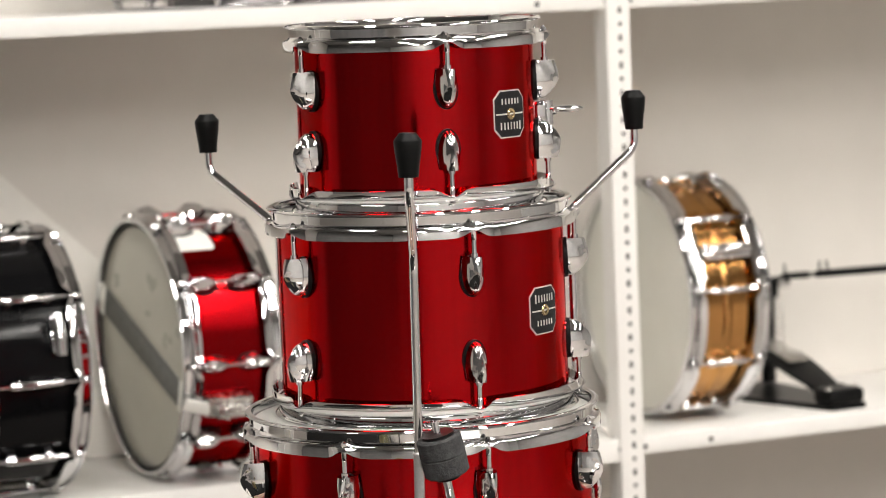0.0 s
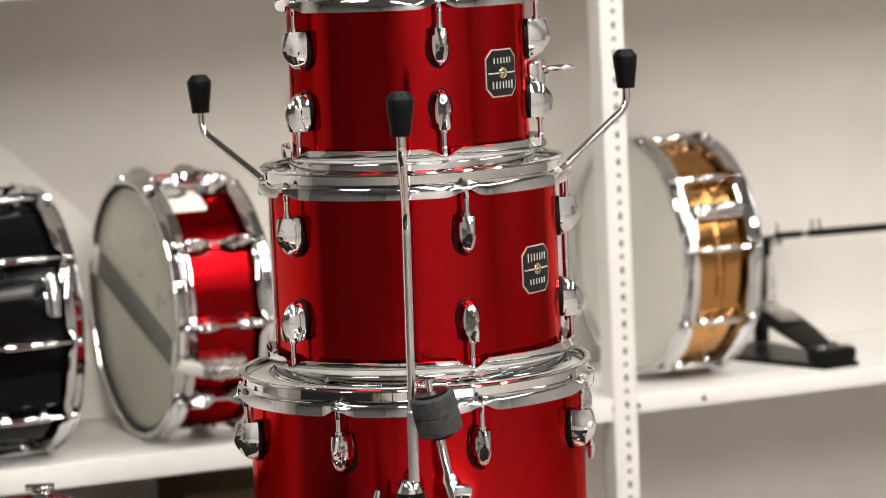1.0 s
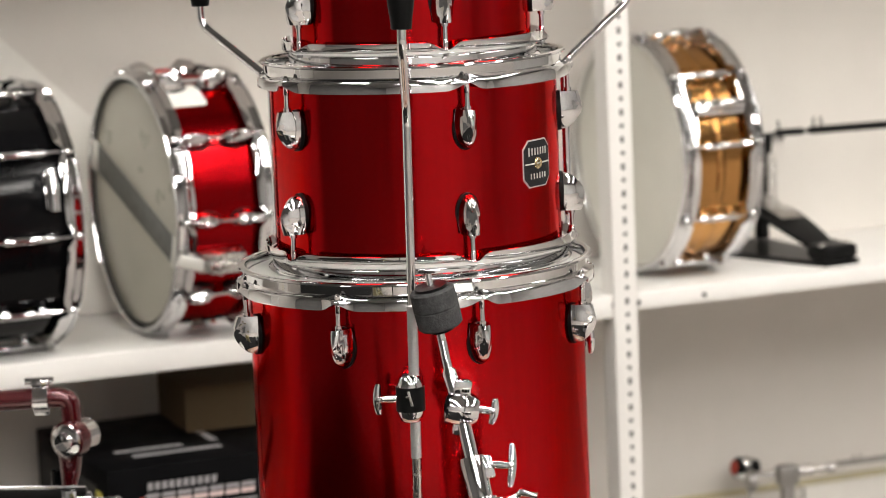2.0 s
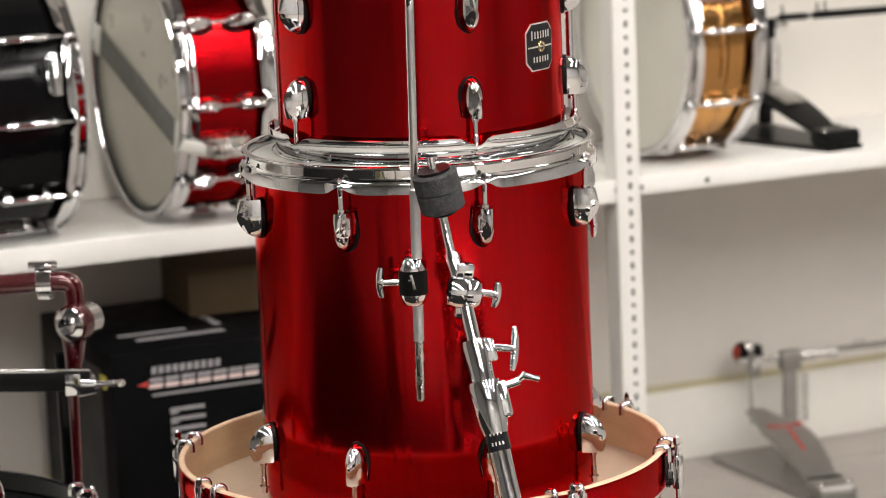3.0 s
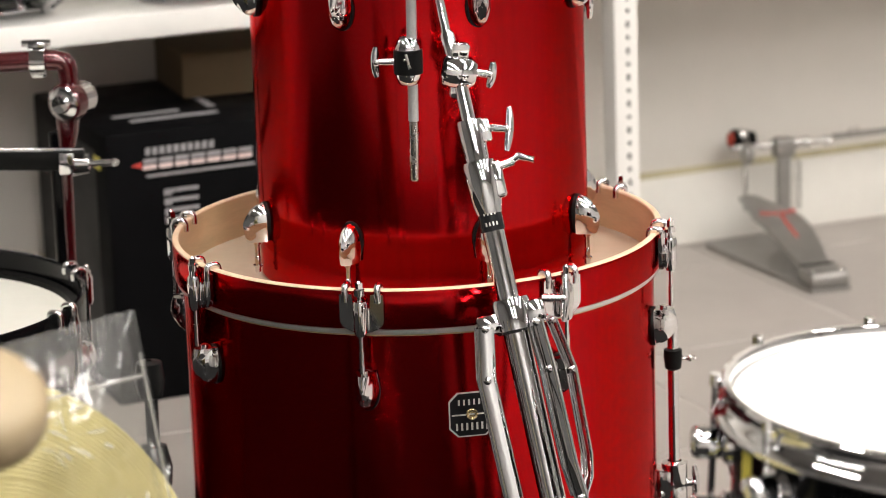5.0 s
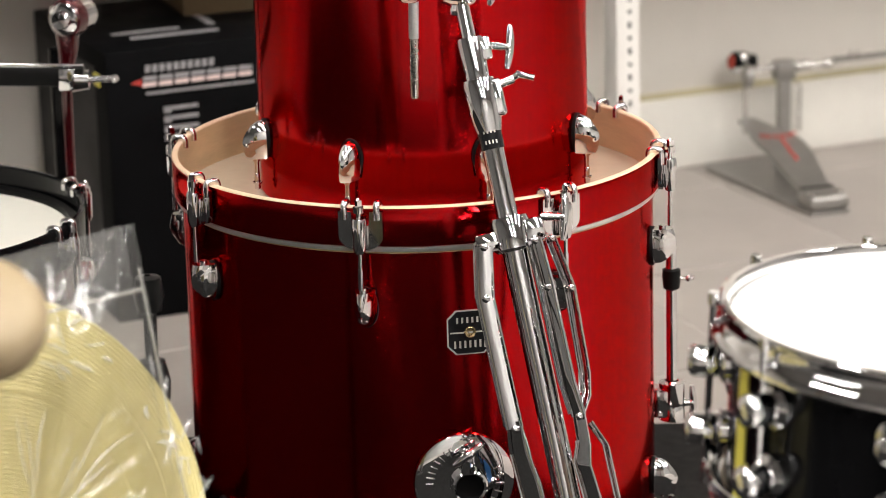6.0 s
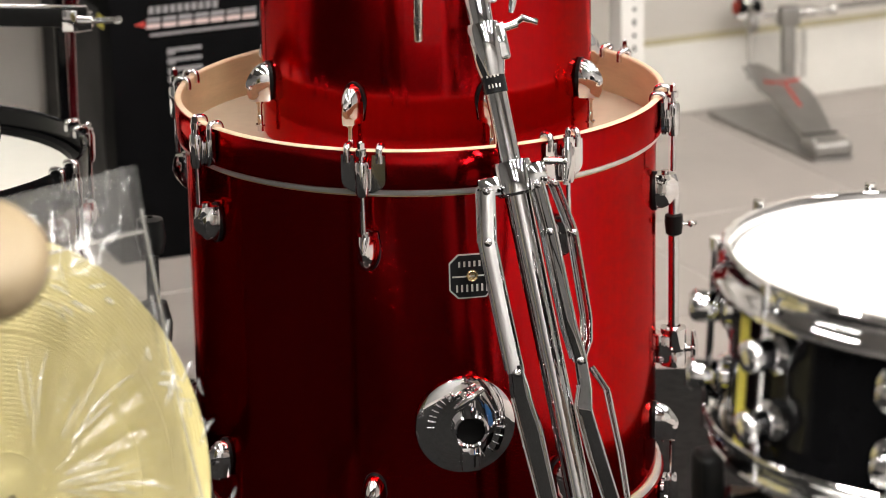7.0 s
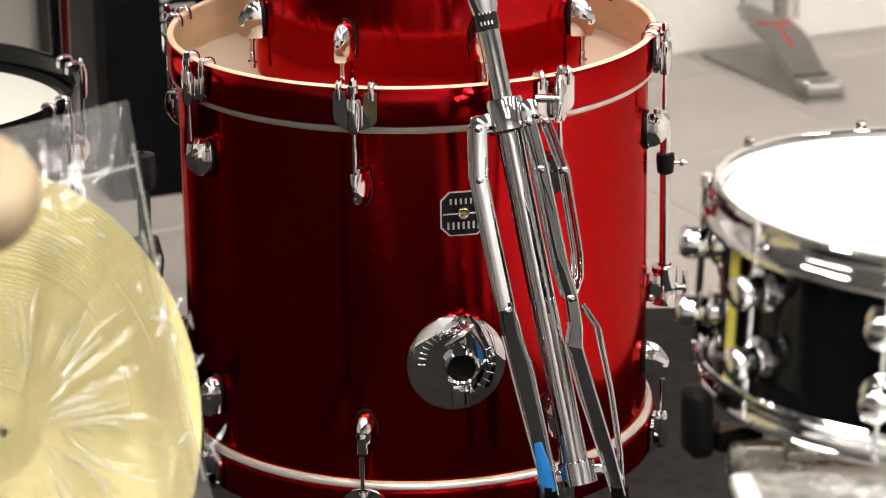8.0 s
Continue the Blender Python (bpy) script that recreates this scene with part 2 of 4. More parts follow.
# ---- the room ----
S0, S1, D1, HIGH = -6.4, 3.6, -7.2, 2.9
# all but the north wall and floor are unseen, toned for the reflections
for nm, c, s, mat, lab in (
        ("wall_north", ((S0 + S1) / 2, 0.06, HIGH / 2), (S1 - S0, 0.12, HIGH), WALL, "off-white painted wall behind the shelving"),
        ("wall_south", ((S0 + S1) / 2, D1 - 0.06, HIGH / 2), (S1 - S0, 0.12, HIGH), BACKWALL, "pale grey plain wall"),
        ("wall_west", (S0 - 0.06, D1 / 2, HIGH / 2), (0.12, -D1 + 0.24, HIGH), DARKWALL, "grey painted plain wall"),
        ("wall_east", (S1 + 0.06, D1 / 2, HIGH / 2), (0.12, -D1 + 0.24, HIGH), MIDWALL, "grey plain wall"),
        ("ceiling", ((S0 + S1) / 2, D1 / 2, HIGH + 0.05), (S1 - S0 + 0.24, -D1 + 0.24, 0.10), CEIL, "plain pale ceiling"),
        ("floor", ((S0 + S1) / 2, D1 / 2, -0.0516), (S1 - S0 + 0.24, -D1 + 0.24, 0.10), GROUT, "grey-beige tiled shop floor with pale joints")):
    solo(nm, Geo().box(c, s), mat, lab, "wall" if "wall" in nm else nm, "structure", m=ROOM)
solo("baseboard", Geo().box((0, -0.008, 0.060), (7.0, 0.016, 0.120), 0.003), SKIRT, "white painted skirting along the wall", "baseboard", "structure", m=ROOM)
solo("trim", Geo().box((0, -0.006, 0.1245), (7.0, 0.012, 0.009), 0.002), SEALANT, "yellowed sealant line on the skirting", "trim", "structure", m=ROOM)


# a glowing panel out of view, assumed from what the chrome reflects
def unseen_ceiling_light(s, d, w, l):
    t = thing("unseen_ceiling_light", "white ceiling light panel with glowing diffuser, added out of view", "lamp", "ceiling lights", ROOM @ pose(s, d, HIGH - 0.004))
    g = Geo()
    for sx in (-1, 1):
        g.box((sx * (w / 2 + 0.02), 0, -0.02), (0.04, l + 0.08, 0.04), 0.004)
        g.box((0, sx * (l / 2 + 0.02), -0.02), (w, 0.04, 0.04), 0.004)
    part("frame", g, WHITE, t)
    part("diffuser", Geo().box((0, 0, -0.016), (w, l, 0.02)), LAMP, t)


# unseen rows, added to light the wall, the front pieces and the drums' reflections
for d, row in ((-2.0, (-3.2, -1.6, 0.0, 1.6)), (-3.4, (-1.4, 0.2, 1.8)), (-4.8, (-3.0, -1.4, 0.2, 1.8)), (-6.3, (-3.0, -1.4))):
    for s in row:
        unseen_ceiling_light(s, d, 0.30, 1.15)


# ---- shelving ----
shelving = thing("shelving_unit", "white powder-coated metal shelving with slotted posts", "shelf", m=ROOM)
for x0, x1, deep in ((-3.0, -0.262, 0.034), (-0.258, 2.2, 0.026)):
    for z, lip in ((0.545, deep), (1.2105, 0.0265), (1.90, deep)):
        g = Geo().box(((x0 + x1) / 2, -0.176, z - 0.006), (x1 - x0, 0.344, 0.012), 0.0015)
        sh = part("shelf", g, WHITE, shelving, "white sheet-metal shelf with a folded lip")
        part("lip", Geo().box(((x0 + x1) / 2, -0.3510, z - lip / 2), (x1 - x0 - 0.002, 0.005, lip), 0.0015), WHITE, sh)
        for bx in (x0 + 0.018, x1 - 0.018, x0 + 0.13, x1 - 0.13):
            if abs(bx + 0.26) < 0.2:
                part("bolt", Geo().tube([(bx, -0.3525, z - 0.015), (bx, -0.3545, z - 0.015)], 0.0042, 10), HOLE, sh)


def post(s, d, flip):
    g = Geo().box((s + 0.019, d, 1.0), (0.038, 0.0025, 2.0), 0.0006)
    g.box((s + 0.0012, d + flip * 0.0205, 1.0), (0.0025, 0.038, 2.0), 0.0006)
    p = part("post", g, WHITE, shelving, "white slotted angle post")
    # dark solids on the face, coloured for the shade in punched slots
    h = Geo()
    for i in range(98):
        z = 0.03 + i * 0.0202
        if i % 2:
            h.box((s + 0.0215, d - 0.0014, z), (0.0055, 0.0012, 0.0095), 0.0005)
        else:
            h.tube([(s + 0.0215, d - 0.0020, z), (s + 0.0215, d - 0.0006, z)], 0.0034, 8)
    part("slot", h, HOLE, p)


for s in (-3.04, -0.282, 2.2):
    post(s, -0.3565, 1)
    post(s, -0.012, -1)


# ---- drums ----
def flanged_hoop(r, degs, n=200):
    rows = []
    for j in range(n):
        a = 360 * j / n
        near = min(abs((a - d + 180) % 360 - 180) for d in degs)
        w = math.exp(-(near * r / 57.3 / 0.011) ** 2)
        q = 0.008 * (1 - w)
        prof = [(r - 0.007, -0.0005), (r - 0.003, 0.0002), (r - 0.0005, -0.0008), (r, -0.0022), (r - 0.0012, -0.0034), (r - 0.0042, -0.0042), (r - 0.0048, -0.0125),
                (r - 0.003 + 0.003 * w, -0.0150), (r + 0.0012 + 0.006 * w, -0.0165), (r + 0.0022 + 0.007 * w, -0.0185), (r + 0.0024 + 0.007 * w, -0.0200 - q),
                (r + 0.0012 + 0.007 * w, -0.0204 - q), (r - 0.0010 + 0.005 * w, -0.0190), (r - 0.0078, -0.0165), (r - 0.0078, -0.0030)]
        c, s = math.sin(radians(a)), -math.cos(radians(a))
        rows.append([(p * c, p * s, z) for p, z in prof])
    return Geo().grid(rows, True, True)


def plain_hoop(r, h=0.022):
    """A heavy cast or straight hoop with rounded lips."""
    return Geo().lathe([(r - 0.006, -0.001), (r - 0.004, 0), (r, -0.0015), (r + 0.0008, -0.004), (r - 0.0012, -0.006), (r - 0.0014, -h + 0.005), (r + 0.0020, -h + 0.003),
                        (r + 0.0045, -h + 0.001), (r + 0.0045, -h - 0.002), (r + 0.001, -h - 0.003), (r - 0.007, -h + 0.002)], 128, closed=True)


def lug_mesh(length=0.041, wide=0.0118, deep=0.021):
    """A teardrop casting: x outwards, z towards its tension rod."""
    rows, k, n = [], 22, 25
    for i in range(k + 1):
        f = i / k
        z = -length / 2 + length * f
        if f < 0.55:
            q = math.sqrt(max(0.0, 1 - ((0.55 - f) / 0.55) ** 2))
        else:
            q = 1 - 0.16 * ((f - 0.55) / 0.45) ** 1.8
        row = []
        for j in range(n):
            a = -math.pi / 2 + math.pi * j / (n - 1)
            y = wide * q * math.copysign(abs(math.sin(a)) ** 0.9, math.sin(a))
            x = 0.003 + deep * (0.25 + 0.75 * q) * q ** 0.4 * abs(math.cos(a)) ** 1.35 if q > 0 else 0.003
            half = wide * 0.72 * max(0.0, (f - 0.22) / 0.78)
            if half > 0:
                x += 0.0026 * min(1.0, max(0.0, (half - abs(y)) / (0.28 * wide))) - 0.0012 * (abs(y) > half) * min(1.0, f * 2)
            row.append((max(x, 0.003), y, z))
        rows.append(row)
    g = Geo().grid(rows)
    top = rows[-1]
    g.add(top, [tuple(range(n))])
    g.tube([(0.003 + deep * 0.42, 0, length / 2 - 0.004), (0.003 + deep * 0.42, 0, length / 2 + 0.0035)], 0.0040, 12)
    return g.mesh("lug", CHROME, 50)


def gasket_mesh(length=0.0440, wide=0.0134):
    pts = []
    for j in range(28):
        a = 2 * math.pi * j / 28
        z = math.sin(a) * length / 2
        pts.append((math.cos(a) * wide * (1 - 0.12 * (z > 0) * (z / length * 2)), z))
    g = Geo().add([(-0.002, x, z) for x, z in pts] + [(0.0035, x * 0.96, z * 0.98) for x, z in pts],
                  [tuple(range(28, 56))] + [(i, (i + 1) % 28, (i + 1) % 28 + 28, i + 28) for i in range(28)])
    return g.mesh("gasket", BLACK)


def rod_mesh(length, head=0.006):
    g = Geo().tube([(0, 0, 0), (0, 0, length)], 0.0026, 10)
    g.tube([(0, 0, length * 0.62), (0, 0, length * 0.64), (0, 0, length)], [0.0026, 0.0030, 0.0030], 10)
    g.tube([(0, 0, length), (0, 0, length + 0.0018)], 0.0052, 14)
    g.tube([(0, 0, length + 0.0018), (0, 0, length + 0.0018 + head)], 0.0034, 4)
    g.tube([(0, 0, length + 0.0018 + head), (0, 0, length + 0.004 + head)], [0.0026, 0.0012], 8)
    return g.mesh("tension_rod", CHROME)


LUG, GASKET = lug_mesh(), gasket_mesh()


def shell_geo(r, z0, z1, thick=0.006):
    k = [z0 + (z1 - z0) * i / 6 for i in range(7)]
    return Geo().lathe([(r - 0.001, z0)] + [(r, z) for z in [z0 + 0.001] + k[1:-1] + [z1 - 0.001]] + [(r - 0.001, z1), (r - thick, z1), (r - thick, z0)], 160, closed=True)


def head_geo(r, z, up=1):
    return Geo().lathe([(r, z - up * 0.005), (r - 0.001, z - up * 0.001), (r - 0.004, z), (r * 0.6, z + up * 0.0003), (0.002, z + up * 0.0003), (0.0005, z - up * 0.0012), (r - 0.002, z - up * 0.0025)], 128)


def tom(label, group, m, r, h, n, first, shell=RED, hoop_r=None, name="tom_drum", head_top=HEAD_CLEAR, head_low=HEAD_CLEAR, cast=False, lug_in=0.068, category="drum", low_hoop=True):
    """A tom with its own lugs and rods, standing on its lower hoop at the origin of m."""
    t = thing(name, label, category, group, m)
    degs = [first + 360 * i / n for i in range(n)]
    hr = hoop_r or r + 0.010
    part("shell", shell_geo(r, 0.011 if low_hoop else 0.002, h - 0.011), shell, t)
    top = plain_hoop(hr).mesh("hoop", CHROME) if cast else flanged_hoop(hr, degs).mesh("hoop", CHROME)
    part("hoop", top, CHROME, t, "chrome hoop", pose(0, 0, h))
    mir = Matrix.Diagonal((1, 1, -1, 1))
    if low_hoop:
        part("hoop", (plain_hoop(hr) if cast else flanged_hoop(hr, degs)).add([], []).mesh("hoop", CHROME), CHROME, t, "chrome hoop", mir)
    part("drumhead", head_geo(hr - 0.0085, h - 0.009), head_top, t, "tensioned plastic drumhead")
    if low_hoop:
        part("drumhead", head_geo(hr - 0.0085, 0.009, -1), head_low, t, "tensioned plastic drumhead")
    rod = rod_mesh(lug_in - 0.021 - 0.0205)
    for d in degs:
        for z, s in ((h - lug_in, 1), (lug_in, -1)):
            f = Matrix.Diagonal((1, 1, s, 1))
            lg = part("lug", LUG, CHROME, t, "teardrop chrome lug", around(d, r, z) @ f)
            part("gasket", GASKET, BLACK, lg)
            part("tension_rod", rod, CHROME, t, "", around(d, r + 0.0118, z + s * 0.021) @ f)
    return t


def curved_plate(r, w, z0, z1, thick, cut=0.0, u0=0.0, k=14):
    """A plate that follows a shell of radius r, x outwards, z up, its corners cut."""
    inner, outer = [], []
    g = Geo()
    top, low = [], []
    us = sorted({-w / 2 + w * i / k for i in range(k + 1)} | {-w / 2 + cut, w / 2 - cut})
    for u in us:
        q = max(0.0, cut - min(u + w / 2, w / 2 - u))
        a = (u + u0) / r
        for rad, lst in ((r + thick, outer), (r - 0.0006, inner)):
            lst.append([(rad * math.cos(a) - r, rad * math.sin(a), z0 + q), (rad * math.cos(a) - r, rad * math.sin(a), z1 - q)])
    g.grid(outer).grid(inner)
    for s in (0, 1):
        g.grid([[o[s] for o in outer], [i[s] for i in inner]])
    g.grid([outer[0], inner[0]]).grid([outer[-1], inner[-1]])
    return g


def badge(drum, deg, r, z, flip, size=0.050):
    f = around(deg, r, z) @ (pose(0, 0, 0, 180) if flip else pose(0, 0, 0))
    h = size / 2
    b = part("badge", curved_plate(r, size, -h, h, 0.0008, 0.009), BADGE_SILVER, drum, "black badge with silver rim and brass eyelet", f)
    part("face", curved_plate(r, size - 0.003, -h + 0.0015, h - 0.0015, 0.0012, 0.0085), BADGE, b)
    part("line", curved_plate(r, size - 0.006, -0.0008, 0.0008, 0.0015), BADGE_SILVER, b)
    for nm, z, n, high in (("upper_bar", 0.0125, 7, 0.0075), ("lower_bar", -0.0130, 6, 0.0058)):
        g = Geo()
        for i in range(n):
            x = (i - (n - 1) / 2) * 0.0052
            g.box((0.0014 - x * x / r / 2, x, z), (0.0005, 0.0020, high * (1.25 if n == 7 and i == 0 else 1.0)))
        part(nm, g, BADGE_SILVER, b)
    part("eyelet", Geo().lathe([(0.0030, 0.0022), (0.0052, 0.0030), (0.0062, 0.0018), (0.0064, 0.0004)], 24).disc(0.0031, 0.0014, 24), BRASS_EYE, b, "brass vent eyelet", pose(0, 0, 0, 0, 90))


def wing(parent, m, span=0.030, stem=0.014, name="wing_bolt"):
    """A T-shaped wing bolt: its stem runs along x, its wings along z."""
    g = Geo().tube([(0, 0, 0), (stem, 0, 0)], 0.0038, 12)
    for i in range(4):
        g.tube([(0.002 + i * 0.0028, 0, 0), (0.0034 + i * 0.0028, 0, 0)], 0.0044, 12)
    pts = [(stem + 0.0035 - 0.0015 * (abs(z) / span * 2) ** 2, 0, z) for z in [span * (i / 10 - 0.5) for i in range(11)]]
    g.tube(pts, [0.0012 + 0.0032 * math.sqrt(max(0, 1 - (2 * i / 10 - 1) ** 2 * 0.85)) for i in range(11)], 12)
    g.ball((stem + 0.002, 0, 0), (0.005, 0.005, 0.005))
    return part(name, g, CHROME, parent, "chrome wing bolt", m)


STACK = "stacked red drum set"
small_tom = tom("small red lacquered tom upside down on the stack", STACK, pose(0.015, 0.067, 1.008), 0.127, 0.199, 5, 14)
badge(small_tom, 50, 0.127, 0.100, True)
middle_tom = tom("medium red lacquered tom stacked on a floor tom", STACK, pose(0.014, 0.048, 0.794), 0.1525, 0.223, 5, 19, head_top=HEAD_GREY)
badge(middle_tom, 55.0, 0.1525, 0.110, False)
# the small tom's mount on its far side
g = Geo().box((0.008, 0, -0.009), (0.016, 0.018, 0.026), 0.005, seg=3)
g.tube([(0.016, 0, -0.022), (0.016, 0, 0.004)], 0.007, 18)
mount = part("bracket", g, CHROME, small_tom, "chrome mounting bracket", around(100, 0.127, 0.103))
part("wing_bolt", Geo().tube([(0.014, 0.0, -0.010), (0.026, -0.002, -0.008)], 0.0040, 12).ball((0.036, -0.004, -0.006), (0.020, 0.007, 0.0042), 20, 12, pose(0, 0, 0)), CHROME, mount, "flat chrome wing bolt")

floor_tom = tom("red lacquered floor tom upside down inside the bass drum's hoop", STACK, pose(0.008, 0.024, 0.427), 0.178, 0.376, 8, 20, name="floor_tom", lug_in=0.067, head_top=HEAD_GREY, low_hoop=False)


def tom_leg(deg, knob_z, out, rise, low, lean=0.0):
    """A bent floor-tom leg, foot up, in its clamp; at radius r about the floor tom's axis."""
    z2 = knob_z - 0.020
    z1 = z2 - rise
    pts = bent([(0, 0, low + 0.20), (0, 0, z1), (out, 0, z2), (out, 0, knob_z + 0.005)], 0.016)
    leg = part("leg", Geo().tube(pts, 0.0045, 16), CHROME, floor_tom, "bent chrome floor tom leg with its foot up", pose(0, 0, -0.427) @ around(deg, 0.2045, 0) @ pose(0, 0, 0.6) @ pose(0, 0, 0, lean) @ pose(0, 0, -0.6))
    part("knurled_end", Geo().tube([(0, 0, low + 0.062), (0, 0, low + 0.215)], 0.0053, 16).lathe([(0.0062, low + 0.215), (0.0062, low + 0.2165), (0.0045, low + 0.218)], 16), KNURL, leg, "knurled steel section")
    part("tip", Geo().tube([(0, 0, low), (0, 0, low + 0.002), (0, 0, low + 0.062)], [0.0035, 0.0046, 0.0046], 16), STEEL, leg)
    part("rubber_foot", Geo().lathe([(0.0006, 0.043), (0.0080, 0.043), (0.0092, 0.0415), (0.0132, 0.0365), (0.0138, 0.0350), (0.0128, 0.024), (0.0108, 0.010), (0.0100, 0.001), (0.0096, 0), (0.0040, 0)], 32),
         RUBBER, leg, "tapered black rubber foot", pose(out, 0, knob_z))
    return leg


tom_leg(-2.2, 1.064, 0.070, 0.066, 0.566, -0.8)
tom_leg(-133, 1.064, 0.107, 0.060, 0.566)
tom_leg(123, 1.074, 0.092, 0.062, 0.566)
for d in (-3, -133, 123):
    g = Geo().box((0.0125, 0, 0), (0.025, 0.022, 0.044), 0.005, seg=3)
    g.lathe([(0.0082, -0.024), (0.0105, -0.022), (0.0135, -0.014), (0.0138, 0.0), (0.0135, 0.014), (0.0105, 0.022), (0.0082, 0.024)], 24, pose(0.0265, 0, 0))
    b = part("leg_bracket", g, CHROME, floor_tom, "chrome leg clamp", around(d, 0.178, 0.262))
    part("band", Geo().lathe([(0.0136, -0.0125), (0.0146, -0.0120), (0.0148, 0), (0.0146, 0.0120), (0.0136, 0.0125)], 24), BLACK, b, "black band with a raised mark", pose(0.0265, 0, 0))
    part("mark", Geo().box((0.0148 + 0.0265, 0.001, 0.002), (0.0012, 0.003, 0.016), 0.0004, pose(0, 0, 0, 14)).box((0.0148 + 0.0265, -0.002, 0.004), (0.0012, 0.0045, 0.0025), 0.0004), STEEL, b)
    wing(b, pose(0.0265, -0.012, 0.0, 0, 0, -90), 0.031, 0.018)


# ---- the bass drum at the foot ----
bass = thing("bass_drum", "large red lacquered bass drum standing on its hoop", "drum", STACK)
part("shell", shell_geo(0.254, 0.0482, 0.4268), RED, bass)
for z, s in ((0.475, 1), (0.0, -1)):
    f = pose(0, 0, z) @ Matrix.Diagonal((1, 1, s, 1))
    hp = part("hoop", Geo().lathe([(0.2630, -0.002), (0.2635, -0.004), (0.2635, -0.038), (0.2625, -0.041), (0.2570, -0.041)], 180), RED, bass, "red lacquered wooden hoop", f)
    part("inner_ply", Geo().lathe([(0.2562, -0.050), (0.2560, -0.048), (0.2560, -0.002)], 180), MAPLE, hp, "bare maple inside")
    part("edge", Geo().lathe([(0.2560, -0.002), (0.2568, -0.0004), (0.2580, 0), (0.2615, 0), (0.2625, -0.0006), (0.2630, -0.002)], 180), EDGE_WOOD, hp, "pale wooden edge")
    part("head_ring", Geo().lathe([(0.2560, -0.041), (0.2598, -0.0412), (0.2608, -0.0424), (0.2606, -0.0462), (0.2594, -0.0476), (0.2542, -0.0480)], 180), ALU, bass, "aluminium drumhead ring", f)
    part("drumhead", Geo().lathe([(0.2558, -0.0470), (0.2540, -0.0474), (0.2500, -0.0477), (0.15, -0.0478), (0.002, -0.0478), (0.001, -0.0480), (0.250, -0.0481)], 128), HEAD_CLEAR, bass, "translucent brownish drumhead", f)


def claw_geo():
    """A hoop claw: x outwards, z up to the hoop's edge at 0."""
    g = Geo()
    w = 0.0225
    out = []
    for i in range(13):
        a = math.pi * i / 12
        out.append((-w * math.cos(a), -0.030 - 0.014 * math.sin(a)))
    outline = [(-w, -0.004)] + out + [(w, -0.004), (w - 0.013, -0.004), (w - 0.014, -0.018), (-w + 0.014, -0.018), (-w + 0.013, -0.004)]
    g.slab(outline, 0.0035, pose(0.0005, 0, 0, 0, 0, 90) @ pose(0, -0.0035, 0))
    for s in (-1, 1):
        y = s * (w - 0.0060)
        g.tube(bent([(0.0030, y, -0.012), (0.0030, y, 0.0035), (-0.0095, y, 0.0035), (-0.0095, y, -0.008)], 0.005), 0.0038, 12)
    g.tube([(0.0105, 0, -0.045), (0.0105, 0, -0.040), (0.0105, 0, -0.012), (0.0105, 0, -0.009)], [0.0050, 0.0068, 0.0072, 0.0060], 18)
    g.box((0.005, 0, -0.028), (0.008, 0.012, 0.026), 0.002)
    return g


CLAW = claw_geo().mesh("claw", CHROME)
BASS_LUG = lug_mesh(0.040, 0.0125, 0.022)
rodm = Geo().tube([(0, 0, -0.091), (0, 0, -0.010)], 0.0023, 10).tube([(0, 0, -0.091), (0, 0, -0.068)], 0.0029, 10)
rodm.tube([(0, 0, -0.010), (0, 0, -0.004)], 0.0055, 14).tube([(0, 0, -0.004), (0, 0, 0.003)], 0.0036, 4).tube([(0, 0, 0.003), (0, 0, 0.005)], [0.0024, 0.001], 8)
CLAW_ROD = rodm.mesh("tension_rod", CHROME)
for i in range(8):
    d = -12.5 + 45 * i
    for z, s in ((0.475, 1), (0.0, -1)):
        f = Matrix.Diagonal((1, 1, s, 1))
        part("claw", CLAW, CHROME, bass, "chrome hoop claw", around(d, 0.2640, z) @ f)
        part("tension_rod", CLAW_ROD, CHROME, bass, "", around(d, 0.2745, z) @ f @ pose(0, 0, 0.007))
        lg = part("lug", BASS_LUG, CHROME, bass, "teardrop chrome lug", around(d, 0.254, z - s * 0.107) @ f)
        part("gasket", GASKET, BLACK, lg)
badge(bass, 11.0, 0.254, 0.339, True, 0.047)

# the tom-holder plate on the bass drum's shell
plate = part("holder_plate", Geo().lathe([(0.0005, 0.006), (0.030, 0.0075), (0.046, 0.0060), (0.0515, 0.0035), (0.0525, 0.0)], 64).lathe([(0.0185, 0.006), (0.0185, 0.015), (0.0165, 0.017), (0.0145, 0.015), (0.0145, 0.0085)], 40, pose(0.004, -0.003, 0)),
             CHROME, bass, "round embossed chrome holder plate", around(8.8, 0.2530, 0.180) @ pose(0, 0, 0, 90, 0, 90))
# flat disc, coloured black for the shade inside the receiver
part("opening", Geo().disc(0.0147, 0.0092, 32, pose(0.004, -0.003, 0)), BLACK, plate, "flat black disc for the shaded receiver opening")
part("clamp", Geo().box((0.002, 0.024, 0.013), (0.014, 0.026, 0.012), 0.003), CHROME, plate, "chrome clamp block")
part("stop", Geo().box((0.004, -0.034, 0.011), (0.020, 0.026, 0.008), 0.002), CHROME, plate, "chrome stop block")
for i in range(15):
    a = radians(112 + 9.5 * i) if i < 8 else radians(-62 + 14 * (i - 8))
    part("raised_bar", Geo().box((0, 0.0365, 0.0072), (0.0016 if i % 3 else 0.0030, 0.0085, 0.0024), 0.0003, pose(0, 0, 0, 0, 0, math.degrees(a) - 90)), CHROME, plate)
wing(plate, pose(0.001, 0.036, 0.016, 0, -90, 35), 0.036, 0.006)

